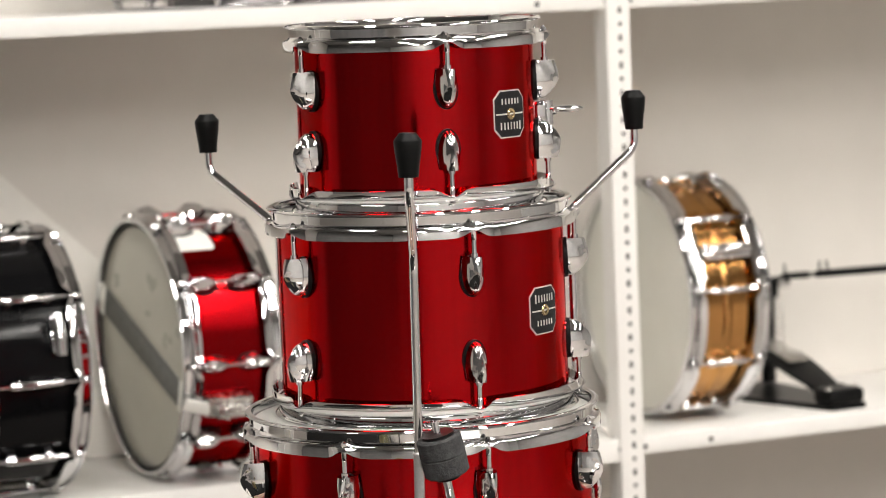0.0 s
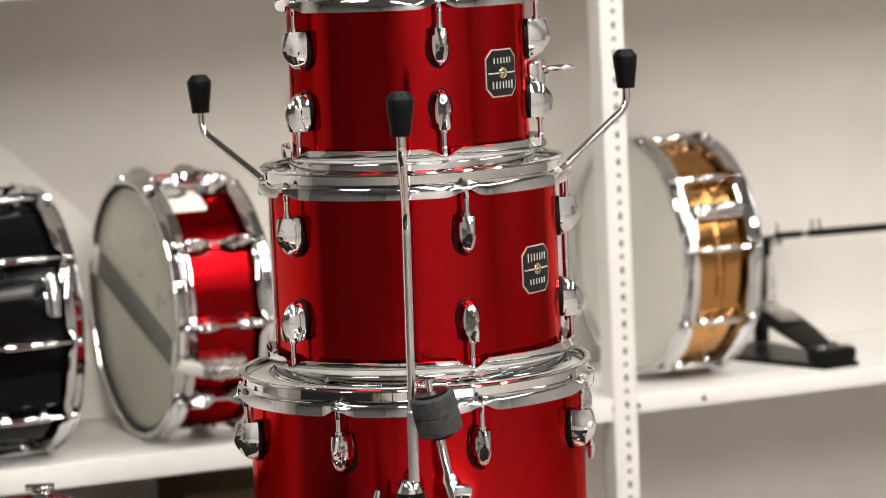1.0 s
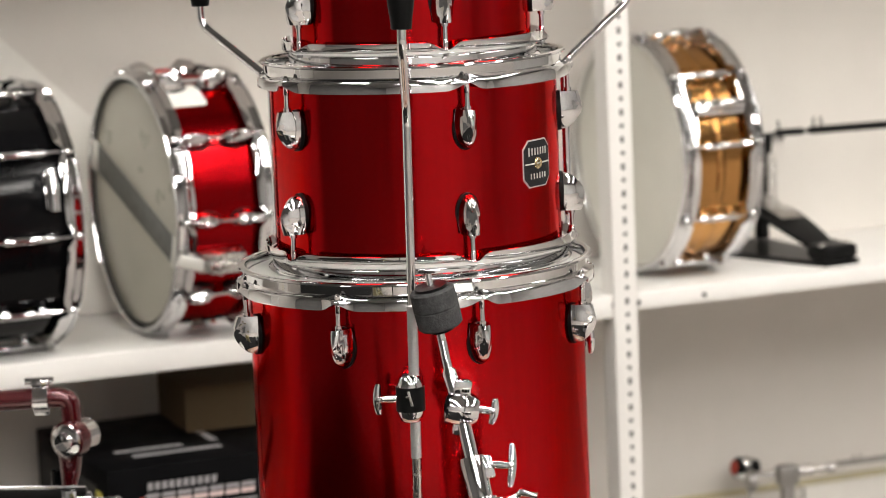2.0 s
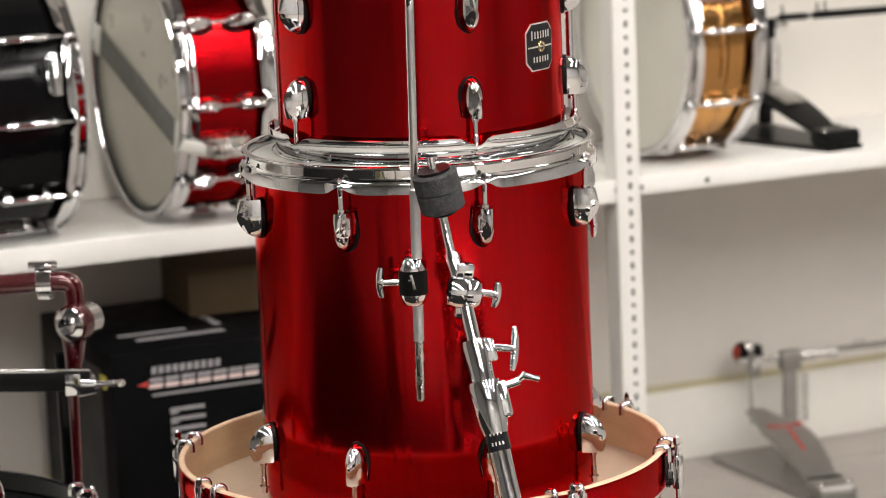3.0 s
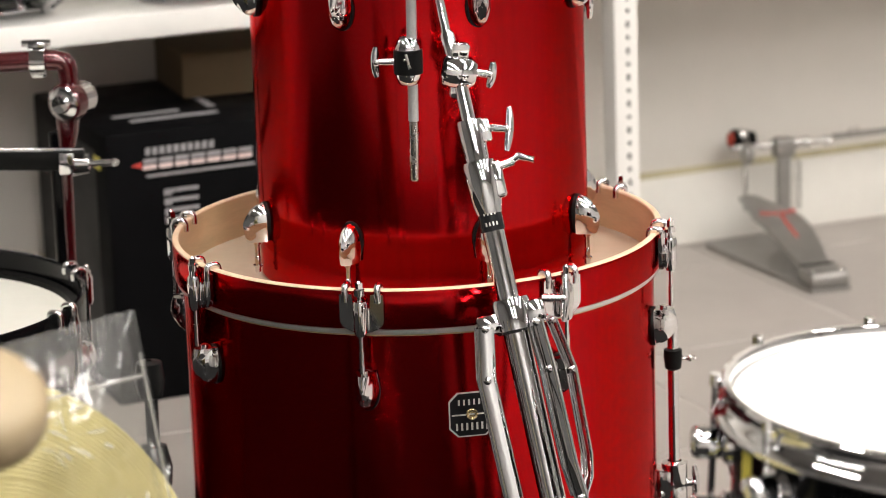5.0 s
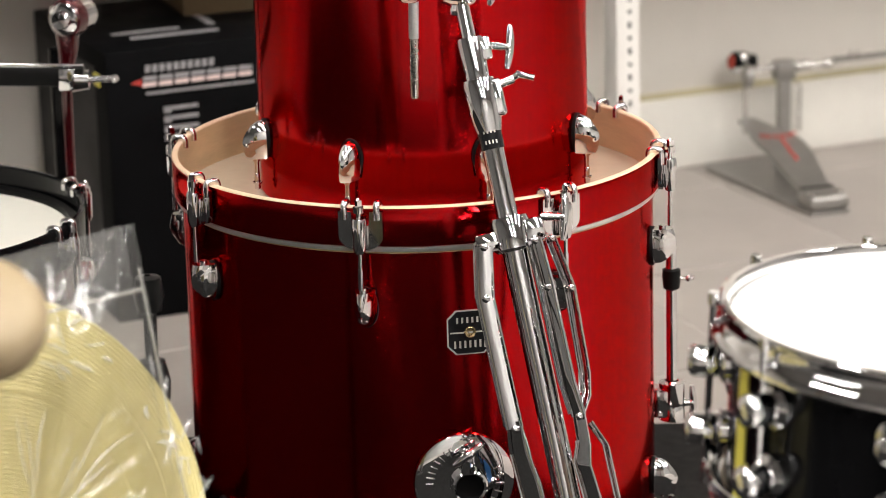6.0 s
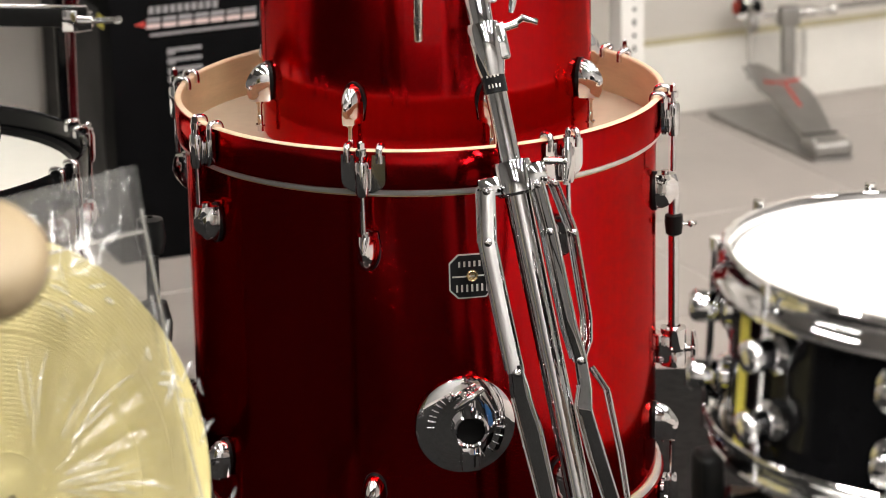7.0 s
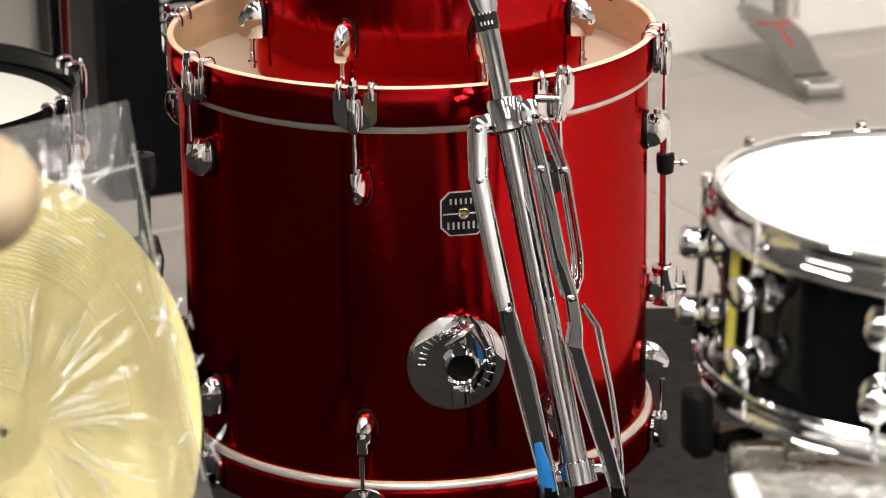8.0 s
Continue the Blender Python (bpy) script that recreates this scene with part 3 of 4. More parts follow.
# the folded spur on the bass drum's side
spur = part("spur", Geo().tube([(0.022, 0, 0.155), (0.022, 0, 0.345)], 0.0062, 16), CHROME, bass, "folded chrome spur tube", around(93, 0.254, 0))
part("collar", Geo().lathe([(0.006, 0.297), (0.0090, 0.299), (0.0105, 0.312), (0.0100, 0.320), (0.006, 0.322)], 24, pose(0.022, 0, 0)), BLACK, spur, "black spur collar")
part("bolt", Geo().tube([(0.030, -0.004, 0.311), (0.046, -0.007, 0.311)], 0.0022, 8).ball((0.040, -0.006, 0.311), (0.004, 0.004, 0.004)), STEEL, spur, "steel key bolt")
part("clamp", Geo().box((0.011, 0, 0.168), (0.022, 0.026, 0.034), 0.004).lathe([(0.008, 0.145), (0.0145, 0.147), (0.0145, 0.160), (0.0130, 0.164), (0.0145, 0.168), (0.0145, 0.190), (0.008, 0.192)], 28, pose(0.022, 0, 0)), CHROME, spur, "chrome spur clamp")
wing(spur, pose(0.034, 0, 0.165), 0.040, 0.008)


# ---- the folded boom stand leaning on the drums ----
stand = thing("boom_stand", "folded chrome cymbal stand leaning against the drums", "stand")
T0, T1 = Vector((0.046, -0.225, 0.685)), Vector((0.156, -0.405, 0.115))
AX = (T1 - T0).normalized()


def along(z):
    return T0 + AX * ((T0.z - z) / -AX.z)


def axis_frame(z):
    k = -AX
    i = (Vector((1, 0, 0)) - k * k.x).normalized()
    return Matrix.Translation(along(z)) @ Matrix((i, k.cross(i), k)).transposed().to_4x4()


part("upper_tube", Geo().tube([along(0.672), along(0.60)], 0.0070, 20), CHROME, stand)
part("lower_tube", Geo().tube([along(0.60), along(0.45)], 0.0108, 24), CHROME, stand)
part("base_tube", Geo().tube([along(0.46), along(0.118)], 0.0128, 24), CHROME, stand)
ax = axis_frame(0.621)
cl = part("upper_clamp", Geo().lathe([(0.0072, 0.020), (0.0125, 0.019), (0.0130, 0.014), (0.0115, -0.030), (0.0075, -0.034)], 28).box((0.012, -0.002, 0.006), (0.014, 0.012, 0.024), 0.003), CHROME, stand, "chrome tube clamp", ax)
wing(cl, pose(0.018, -0.002, 0.008, 0, 16, 12), 0.044, 0.017)
ax = axis_frame(0.580)
cl = part("lower_clamp", Geo().lathe([(0.0085, 0.022), (0.0155, 0.021), (0.0165, 0.016), (0.0150, -0.020), (0.0125, -0.032), (0.0108, -0.033)], 32).box((0.0135, -0.002, 0.000), (0.016, 0.014, 0.038), 0.004, seg=3), CHROME, stand, "chrome memory clamp", ax)
lever = Geo().tube([(0.018, -0.004, 0.012), (0.034, -0.004, 0.014)], 0.0045, 12).tube([(0.032, -0.004, 0.014), (0.040, -0.006, 0.018), (0.049, -0.008, 0.013), (0.054, -0.008, 0.011)], [0.003, 0.0042, 0.003, 0.0036], 10)
part("lever", lever, CHROME, cl, "chrome lever")
bandg = Geo().lathe([(0.0109, 0.013), (0.0121, 0.0125), (0.0121, -0.0125), (0.0109, -0.013)], 32)
lab = part("label_band", bandg, BADGE, stand, "black label band with pale bars", axis_frame(0.546))
g = Geo()
for row, z in ((0, 0.005), (1, -0.006)):
    for i in range(4):
        a = radians(-118 + 17 * i)
        g.box((0.0123, 0, z), (0.0006, 0.0014, 0.0046 - 0.001 * row), 0, pose(0, 0, 0, 0, 0, math.degrees(a)))
part("bar", g, BADGE_SILVER, lab)
# tilter and felt
tl = part("tilter", Geo().lathe([(0.003, 0.0175), (0.0130, 0.0165), (0.0168, 0.011), (0.0172, 0.002), (0.0160, 0.001), (0.0172, 0.0), (0.0172, -0.008), (0.0150, -0.0145), (0.004, -0.0160)], 10, pose(0, 0, 0, 0, 90, 0)), CHROME, stand, "faceted chrome tilter", Matrix.Translation(T0) @ pose(0, 0, 0, 0, 12, 10))
part("neck", Geo().box((-0.002, 0.0, 0.022), (0.018, 0.014, 0.016), 0.003), CHROME, tl)
part("neck", Geo().box((0.003, 0, -0.019), (0.016, 0.014, 0.014), 0.003), CHROME, tl)
wing(tl, pose(0.017, 0, 0.002), 0.026, 0.014)
top = [Vector((0.042, -0.223, 0.700)), Vector((0.0365, -0.219, 0.722)), Vector((0.0355, -0.2185, 0.7255)), Vector((0.0285, -0.213, 0.765)), Vector((0.020, -0.206, 0.818))]
part("cymbal_rod", Geo().tube([top[0], top[1], top[2], top[3], top[4]], [0.0072, 0.0072, 0.0046, 0.0044, 0.0034], 16), CHROME, stand, "chrome cymbal rod")
fm = Matrix.Translation((0.0265, -0.2095, 0.785)) @ pose(0, 0, 0, 4, -13, 12)
part("felt_washer", Geo().lathe([(0.004, -0.020), (0.0205, -0.020), (0.0225, -0.018), (0.0228, -0.001), (0.0215, 0.0), (0.0228, 0.001), (0.0225, 0.018), (0.0205, 0.020), (0.004, 0.020)], 40), FELT, stand, "thick grey felt washers", fm)
part("cup_washer", Geo().lathe([(0.004, -0.0245), (0.012, -0.0245), (0.013, -0.0205), (0.004, -0.0205)], 28), BLACK, stand, "black washer", fm)
part("cup_washer", Geo().lathe([(0.003, 0.0205), (0.017, 0.0205), (0.0165, 0.0230), (0.003, 0.0235)], 28), BLACK, stand, "black washer", fm)
# hub and folded legs
hub = part("hub", Geo().lathe([(0.0128, 0.022), (0.0190, 0.021), (0.0200, 0.017), (0.0195, -0.010), (0.0170, -0.013), (0.0128, -0.013)], 32).box((-0.024, -0.004, 0.000), (0.026, 0.016, 0.020), 0.004).box((0.022, -0.004, 0.004), (0.022, 0.016, 0.024), 0.004),
           CHROME, stand, "chrome tripod hub", axis_frame(0.450))
wing(hub, pose(0.032, -0.010, 0.015, 0, 14, -8), 0.046, 0.020)


def tapered_strap(pts, wides, thick, across, crown=0.3):
    """A slightly crowned strip whose width changes from point to point, its corners eased."""
    fine, ws = [], []
    ps = [Vector(p) for p in pts]
    for i, p in enumerate(ps):
        if 0 < i < len(ps) - 1:
            for f in (-0.008, 0.0, 0.008):
                q = ps[i - 1] if f < 0 else ps[i + 1]
                k = min(abs(f), (q - p).length * 0.3)
                fine.append(p + (q - p).normalized() * k if f else p)
                ws.append(wides[i])
        else:
            fine.append(p)
            ws.append(wides[i])
    rows = []
    for i, p in enumerate(fine):
        t = (fine[min(i + 1, len(fine) - 1)] - fine[max(i - 1, 0)]).normalized()
        a = (Vector(across) - t * t.dot(Vector(across))).normalized()
        n = t.cross(a)
        rows.append([tuple(p + a * (ws[i] / 2 * x) + n * (thick / 2 * y)) for x, y in ((-1, -0.5), (-0.94, -1), (0.94, -1), (1, -0.5), (1, 0.5), (0.94, 1), (0.55, 1 + crown * 0.7), (0, 1 + crown), (-0.55, 1 + crown * 0.7), (-0.94, 1), (-1, 0.5))])
    g = Geo().grid(rows, True)
    return g.add(rows[0], [tuple(range(11))]).add(rows[-1], [tuple(range(11))])


FRONT, TURNED, SIDE = (1, 0.06, 0.25), (0.82, -0.52, 0.2), (0.25, 1, -0.3)
STRUTS = {
    "near": [(0.063, -0.316, 0.447), (0.0635, -0.331, 0.399), (0.081, -0.359, 0.311), (0.088, -0.370, 0.277)],
    "side": [(0.113, -0.313, 0.452), (0.124, -0.327, 0.408), (0.142, -0.355, 0.317), (0.151, -0.365, 0.287)],
    "back": [(0.130, -0.294, 0.448), (0.148, -0.309, 0.401), (0.160, -0.334, 0.321), (0.160, -0.341, 0.300), (0.152, -0.347, 0.279)],
}
FOLDED = {
    "near": [(0.087, -0.367, 0.283), (0.093, -0.376, 0.251), (0.102, -0.386, 0.220), (0.115, -0.404, 0.163), (0.128, -0.422, 0.105)],
    "side": [(0.151, -0.360, 0.291), (0.155, -0.369, 0.262), (0.153, -0.375, 0.242), (0.166, -0.390, 0.194), (0.183, -0.407, 0.141), (0.194, -0.419, 0.102)],
    "back": [(0.163, -0.344, 0.272), (0.178, -0.350, 0.250), (0.190, -0.369, 0.191), (0.198, -0.388, 0.132), (0.199, -0.400, 0.094)],
}
for key, up_wide, low_wide in (("near", 0.0175, (0.014, 0.0205, 0.0235, 0.0205, 0.0150)), ("side", 0.0170, (0.012, 0.013, 0.0165, 0.0185, 0.0165, 0.014)), ("back", 0.0110, (0.006, 0.0055, 0.0045, 0.0045, 0.006))):
    up, low = STRUTS[key], FOLDED[key]
    lg = part("leg", tapered_strap(low, [w * 1.15 for w in low_wide], 0.0024, TURNED), CHROME, stand, "folded flat chrome tripod leg")
    part("strut", tapered_strap(up, [up_wide] * len(up), 0.0022, FRONT if key == "near" else TURNED, 0.7), CHROME, lg, "flat chrome strut")
    edge = [(p[0] - up_wide * 0.5, p[1] + 0.0055, p[2]) for p in up[:4]]
    part("flange", tapered_strap(edge, [0.011] * 4, 0.0016, SIDE), CHROME, lg)
    for sx in (-1, 1):
        edge = [(p[0] + sx * w * 0.47, p[1] - sx * w * 0.30 - 0.002, p[2]) for p, w in zip(low[1:], low_wide[1:])]
        part("flange", tapered_strap(edge, [0.0035] * len(edge), 0.0016, SIDE), CHROME, lg)
    if key != "back":
        part("brace", tapered_strap([(low[1][0] - 0.004, low[1][1] + 0.020, low[1][2] - 0.006), (low[-2][0] + 0.004, low[-2][1] + 0.022, low[-2][2]), (low[-1][0] + 0.006, low[-1][1] + 0.020, low[-1][2] + 0.006)], [0.008, 0.006, 0.006], 0.0016, FRONT), CHROME, lg)
    for p in (up[0], up[1], up[-1]):
        part("rivet", Geo().ball((p[0], p[1] - 0.003, p[2]), (0.0040, 0.0028, 0.0040), 12, 8), CHROME, lg)
    e = Vector(low[-1])
    part("rubber_foot", Geo().tube([e + Vector((0, 0.002, 0.006)), e - Vector((-0.004, 0.001, 0.04)), Vector((e.x + 0.010, e.y - 0.006, 0.006))], [0.007, 0.009, 0.0085], 14), RUBBER, lg, "black rubber foot")
part("tape", tapered_strap([(0.1165, -0.4078, 0.152), (0.1230, -0.4168, 0.124), (0.1272, -0.4228, 0.106)], [0.007, 0.0150, 0.0150], 0.0050, TURNED), BLUE, stand, "strip of blue tape")
lowhub = part("lower_collar", Geo().lathe([(0.0130, 0.012), (0.0185, 0.011), (0.0185, -0.011), (0.0130, -0.012)], 28).box((-0.026, -0.003, 0), (0.032, 0.010, 0.012), 0.002).box((0.024, -0.003, 0), (0.030, 0.010, 0.012), 0.002), CHROME, stand, "chrome lower collar", axis_frame(0.118))


# ---- drums on the shelf ----
def lying(s, d, z, turn=0.0, roll=0.0):
    """A drum on its side on the shelf: its axis along the wall, its lower head facing left."""
    return ROOM @ pose(s, d, z, 0, 0, turn) @ pose(0, 0, 0, 0, 90, 0) @ pose(0, 0, 0, 0, 0, roll)


def tube_lug(length, r=0.0055):
    """A slim tube lug on two feet: x outwards, z along the shell."""
    g = Geo().tube([(0.012, 0, -length / 2), (0.012, 0, -length / 2 + 0.002), (0.012, 0, length / 2 - 0.002), (0.012, 0, length / 2)], [r * 0.8, r, r, r * 0.8], 14)
    return g.mesh("lug", CHROME)


def snare(label, group, m, r, h, shell, n, first, low_head, top_head, hoop_r, style="tube", category="snare drum"):
    t = thing("snare_drum", label, category, group, m)
    part("shell", shell_geo(r, 0.012, h - 0.012), shell, t)
    degs = [first + 360 * i / n for i in range(n)]
    hoop = flanged_hoop(hoop_r, degs).mesh("hoop", CHROME)
    part("hoop", hoop, CHROME, t, "chrome hoop", pose(0, 0, h))
    part("hoop", hoop, CHROME, t, "chrome hoop", Matrix.Diagonal((1, 1, -1, 1)))
    part("drumhead", head_geo(hoop_r - 0.0085, h - 0.009), top_head, t, "tensioned plastic drumhead")
    part("drumhead", head_geo(hoop_r - 0.0085, 0.009, -1), low_head, t, "tensioned plastic drumhead")
    lug = tube_lug(h * 0.46)
    rod = Geo().tube([(0.012, 0, -h / 2 + 0.010), (0.012, 0, h / 2 - 0.010)], 0.0026, 8).mesh("tension_rod", CHROME)
    head = Geo().tube([(0.012, 0, 0), (0.012, 0, 0.003)], 0.0052, 12).tube([(0.012, 0, 0.003), (0.012, 0, 0.010)], 0.0036, 4).mesh("rod_head", CHROME)
    foot = Geo().box((0.005, 0, 0), (0.014, 0.013, 0.012), 0.003).mesh("lug_foot", CHROME)
    for d in degs:
        f = around(d, r, h / 2)
        if style == "tube":
            lg = part("lug", lug, CHROME, t, "slim chrome tube lug", f)
            for s in (-1, 1):
                part("lug_foot", foot, CHROME, lg, "", pose(0, 0, s * h * 0.17))
            part("tension_rod", rod, CHROME, t, "", f)
        else:
            for s in (-1, 1):
                q = around(d, r, h / 2 + s * h * 0.19) @ Matrix.Diagonal((1, 1, s, 1))
                lg = part("lug", LUG, CHROME, t, "teardrop chrome lug", q)
                part("gasket", GASKET, BLACK, lg)
            part("tension_rod", rod, CHROME, t, "", f)
        for s in (-1, 1):
            part("rod_head", head, CHROME, t, "", around(d, r, h / 2 + s * (h / 2 - 0.014)) @ Matrix.Diagonal((1, 1, s, 1)))
    return t


SHELF_DRUMS = "drums on the shelf"
z0 = 0.545
red_snare = snare("red lacquered snare drum on its side on the white shelf", SHELF_DRUMS, lying(-0.985, -0.237, z0 + 0.1905, 2, 3.5), 0.1755, 0.150, DIMMED_RED, 10, 0, HEAD_WARM, HEAD_WHITE, 0.1855, "lug")
strip = Geo().box((0, 0, -0.0012), (0.345, 0.040, 0.0016), 0.0005)
part("wire_band", strip, STRIP, red_snare, "dark band of snare wires across the head", pose(0, 0, 0.0078, 0, 0, -74))
for s in (-1, 1):
    part("wire_tape", Geo().box((s * 0.166, 0, -0.0030), (0.022, 0.046, 0.0016), 0.0005), PAPER, red_snare, "cream wire strap", pose(0, 0, 0.0078, 0, 0, -74))
g = Geo().box((0.010, 0, 0), (0.020, 0.030, 0.070), 0.005).box((0.024, 0.004, 0.008), (0.012, 0.016, 0.060), 0.003)
part("throw_off", g, STEEL, red_snare, "silver snare throw-off lever", around(18, 0.1755, 0.066))
part("strap", Geo().box((0.018, 0.010, -0.030), (0.004, 0.018, 0.075), 0.001, pose(0, 0, 0, -18)), PAPER, red_snare, "white snare wire strap", around(18, 0.1755, 0.066))
# dark ring that paints in the shaded gap between hoop and head
part("head_rim", Geo().lathe([(0.1715, 0.0055), (0.1740, 0.0040), (0.1765, 0.0048), (0.1765, 0.0090)], 96), HOLE, red_snare, "dark ring painted in for the gap between hoop and head")
part("sticker", curved_plate(0.1755, 0.055, -0.03, 0.030, 0.0008, 0.004), PAPER, red_snare, "pale paper tag on the shell", around(-66, 0.1755, 0.055))

brass_snare = snare("bronze-coloured metal snare drum on its side on the shelf", SHELF_DRUMS, lying(-0.169, -0.190, z0 + 0.1885, 1, 25), 0.1720, 0.140, BRASS, 10, 4, HEAD_CREAM, HEAD_WHITE, 0.1835)
part("bead", Geo().lathe([(0.1720, 0.063), (0.1743, 0.066), (0.1750, 0.070), (0.1743, 0.074), (0.1720, 0.077)], 128), BRASS, brass_snare, "raised centre bead")
part("seam_plate", curved_plate(0.1747, 0.012, -0.05, 0.05, 0.0012, 0.003), BRASS, brass_snare, "vertical seam", around(-78, 0.1720, 0.070))
g = Geo().box((0.011, 0, 0), (0.022, 0.026, 0.082), 0.006, seg=3).tube([(0.024, 0, -0.030), (0.030, 0, 0.0), (0.026, 0, 0.036)], [0.007, 0.009, 0.006], 12)
part("throw_off", g, CHROME, brass_snare, "chrome snare throw-off", around(-50, 0.1720, 0.070))

black_snare = snare("glossy black snare drum on its side on the shelf", SHELF_DRUMS, lying(-1.272, -0.237, z0 + 0.1905, 2, -4), 0.1755, 0.160, GLOSS_BLACK, 10, 8, HEAD_WHITE, HEAD_WHITE, 0.1855)
g = Geo().box((0.012, 0, 0), (0.024, 0.052, 0.020), 0.004).tube([(0.026, -0.028, 0), (0.030, 0, 0.0), (0.026, 0.028, 0)], [0.008, 0.010, 0.008], 12)
part("throw_off", g, CHROME, black_snare, "chrome snare throw-off with brass screws", around(-11, 0.1755, 0.112))
for y in (-0.022, 0.022):
    part("screw", Geo().lathe([(0.0005, 0.004), (0.005, 0.0035), (0.006, 0)], 14), BRASS_EYE, black_snare, "", around(-11, 0.1755, 0.112) @ pose(0.026, y, 0, 0, 90))

# panel put in for a pale wall patch with a diagonal edge
g = Geo().slab([(-1.46, 0.547), (-0.86, 0.547), (-0.86, 0.733), (-1.20, 1.060), (-1.46, 1.060)], 0.006, pose(0, -0.034, 0))
solo("white_panel", g, SKIRT, "white panel with a sloping edge, put in for a pale patch on the wall", "panel", m=ROOM)

# lower ends of the drums on the upper shelf
zt = 1.2105
for s, r, h, sh, lab in ((-0.775, 0.1745, 0.150, GLOSS_BLACK, "black snare drum standing on the upper shelf"), (-0.455, 0.127, 0.22, RED, "red lacquered tom standing on the upper shelf")):
    if sh is GLOSS_BLACK:
        snare(lab, "drums on the upper shelf", ROOM @ pose(s, -0.166, zt + 0.001), r, h, sh, 10, 5, HEAD_WHITE, HEAD_WHITE, r + 0.011)
    else:
        tom(lab, "drums on the upper shelf", ROOM @ pose(s, -0.15, zt + 0.001), r, h, 6, 10)


# ---- pedals ----
def pedal(name, label, m, board, frame_mat, felt):
    """A kick pedal: its heel towards -y, its beater at the far end."""
    t = thing(name, label, "pedal", "kick pedals", m)
    outline = [(-0.034, -0.37), (0.030, -0.372), (0.034, -0.35), (0.055, -0.06), (0.050, -0.025), (-0.085, -0.022), (-0.092, -0.045), (-0.088, -0.070)]
    g = Geo().slab([(x, y) for x, y in outline], 0.008, Matrix(((1, 0, 0, 0), (0, 0, 1, 0), (0, 1, 0, 0), (0, 0, 0, 1))))
    part("base_plate", g, frame_mat, t, "flat cast base plate")
    hp = part("heel_plate", Geo().box((-0.003, -0.342, 0.020), (0.066, 0.060, 0.024), 0.008, seg=3), frame_mat, t, "rounded cast heel plate")
    part("heel_bolt", Geo().ball((-0.028, -0.352, 0.031), (0.006, 0.006, 0.004), 12, 8), STEEL, hp)
    part("heel_bolt", Geo().ball((0.022, -0.352, 0.031), (0.006, 0.006, 0.004), 12, 8), STEEL, hp)
    part("spring", Geo().tube([(0.062 + 0.007 * math.cos(k * 0.9), -0.062 + 0.007 * math.sin(k * 0.9), 0.060 + 0.0011 * k) for k in range(76)], 0.0012, 6), STEEL, t, "thin coil spring")
    part("chain_guide", Geo().lathe([(0.004, -0.006), (0.018, -0.006), (0.020, 0.0), (0.018, 0.006), (0.004, 0.006)], 24, pose(-0.026, -0.062, 0.160, 0, 90, 0)), frame_mat, t, "round cam on the axle")
    k = 12
    rows = []
    for z_off in (0.0, -0.006):
        for i in range(k + 1):
            f = i / k
            w = 0.024 + 0.014 * math.sin(min(1.0, f / 0.68) * math.pi / 2) - 0.023 * (max(0, f - 0.68) / 0.32) ** 0.8
            y = -0.315 + 0.245 * f
            z = 0.028 + 0.062 * f + 0.006 * math.sin(f * math.pi) + z_off
            rows.append([(-0.004 - 0.024 * max(0.0, f - 0.55) / 0.45 + w * x, y, z + 0.0015 * (1 - x * x)) for x in (-1, -0.9, -0.45, 0, 0.45, 0.9, 1)])
    up, low = rows[:k + 1], rows[k + 1:]
    g = Geo().grid(up).grid(low)
    g.grid([[r[0] for r in up], [r[0] for r in low]]).grid([[r[-1] for r in up], [r[-1] for r in low]]).grid([up[0], low[0]]).grid([up[-1], low[-1]])
    fb = part("footboard", g, board, t, "tapered metal footboard")
    part("hinge", Geo().tube([(-0.030, -0.314, 0.028), (0.024, -0.314, 0.028)], 0.006, 12), BLACK, fb)
    if felt:
        g = Geo()
        for i in range(6):
            a = -0.9 + 1.8 * i / 5
            g.box((-0.004 + 0.034 * math.sin(a), -0.136 - 0.016 * math.cos(a), 0.0815 - 0.0040 * math.cos(a)), (0.0075, 0.0065, 0.004), 0.0015, None)
        part("dot_row", g, PRINT_RED, fb, "red dots")
        part("stripe", Geo().box((-0.004, 0, 0), (0.0040, 0.075, 0.003), 0.0005, pose(0, -0.196, 0.0665, 14.5)), PRINT_RED, fb, "red stripe")
    else:
        part("inlay", Geo().box((-0.004, 0, 0.0018), (0.040, 0.125, 0.002), 0.0008, pose(0, -0.165, 0.0760, 14.0)), STEEL, fb, "worn grey inlay")
    col = part("column", Geo().box((0.038, -0.062, 0.085), (0.022, 0.018, 0.150), 0.004).box((0.038, -0.062, 0.165), (0.036, 0.028, 0.034), 0.006), frame_mat, t, "upright column")
    part("axle", Geo().tube([(-0.050, -0.062, 0.170), (0.075, -0.062, 0.170)], 0.0055, 12).tube([(0.056, -0.062, 0.170), (0.082, -0.062, 0.170)], 0.009, 12), STEEL, t)
    beater = part("beater", Geo().tube([(-0.020, -0.058, 0.168), (-0.026, -0.040, 0.185), (-0.030, -0.020, 0.178)], 0.0048, 10), STEEL, t)
    part("beater_head", Geo().lathe([(0.0005, 0.022), (0.014, 0.022), (0.0175, 0.018), (0.0180, 0.0), (0.0160, -0.018), (0.0005, -0.021)], 24), BLACK, beater, "dark beater head", pose(-0.022, -0.034, 0.176, 0, -80, 4))
    part("felt_face", Geo().lathe([(0.0005, 0.0255), (0.0105, 0.025), (0.0120, 0.0235), (0.0120, 0.0222), (0.0005, 0.0222)], 24), RED_FELT, beater, "red felt face", pose(-0.022, -0.034, 0.176, 0, -80, 4))
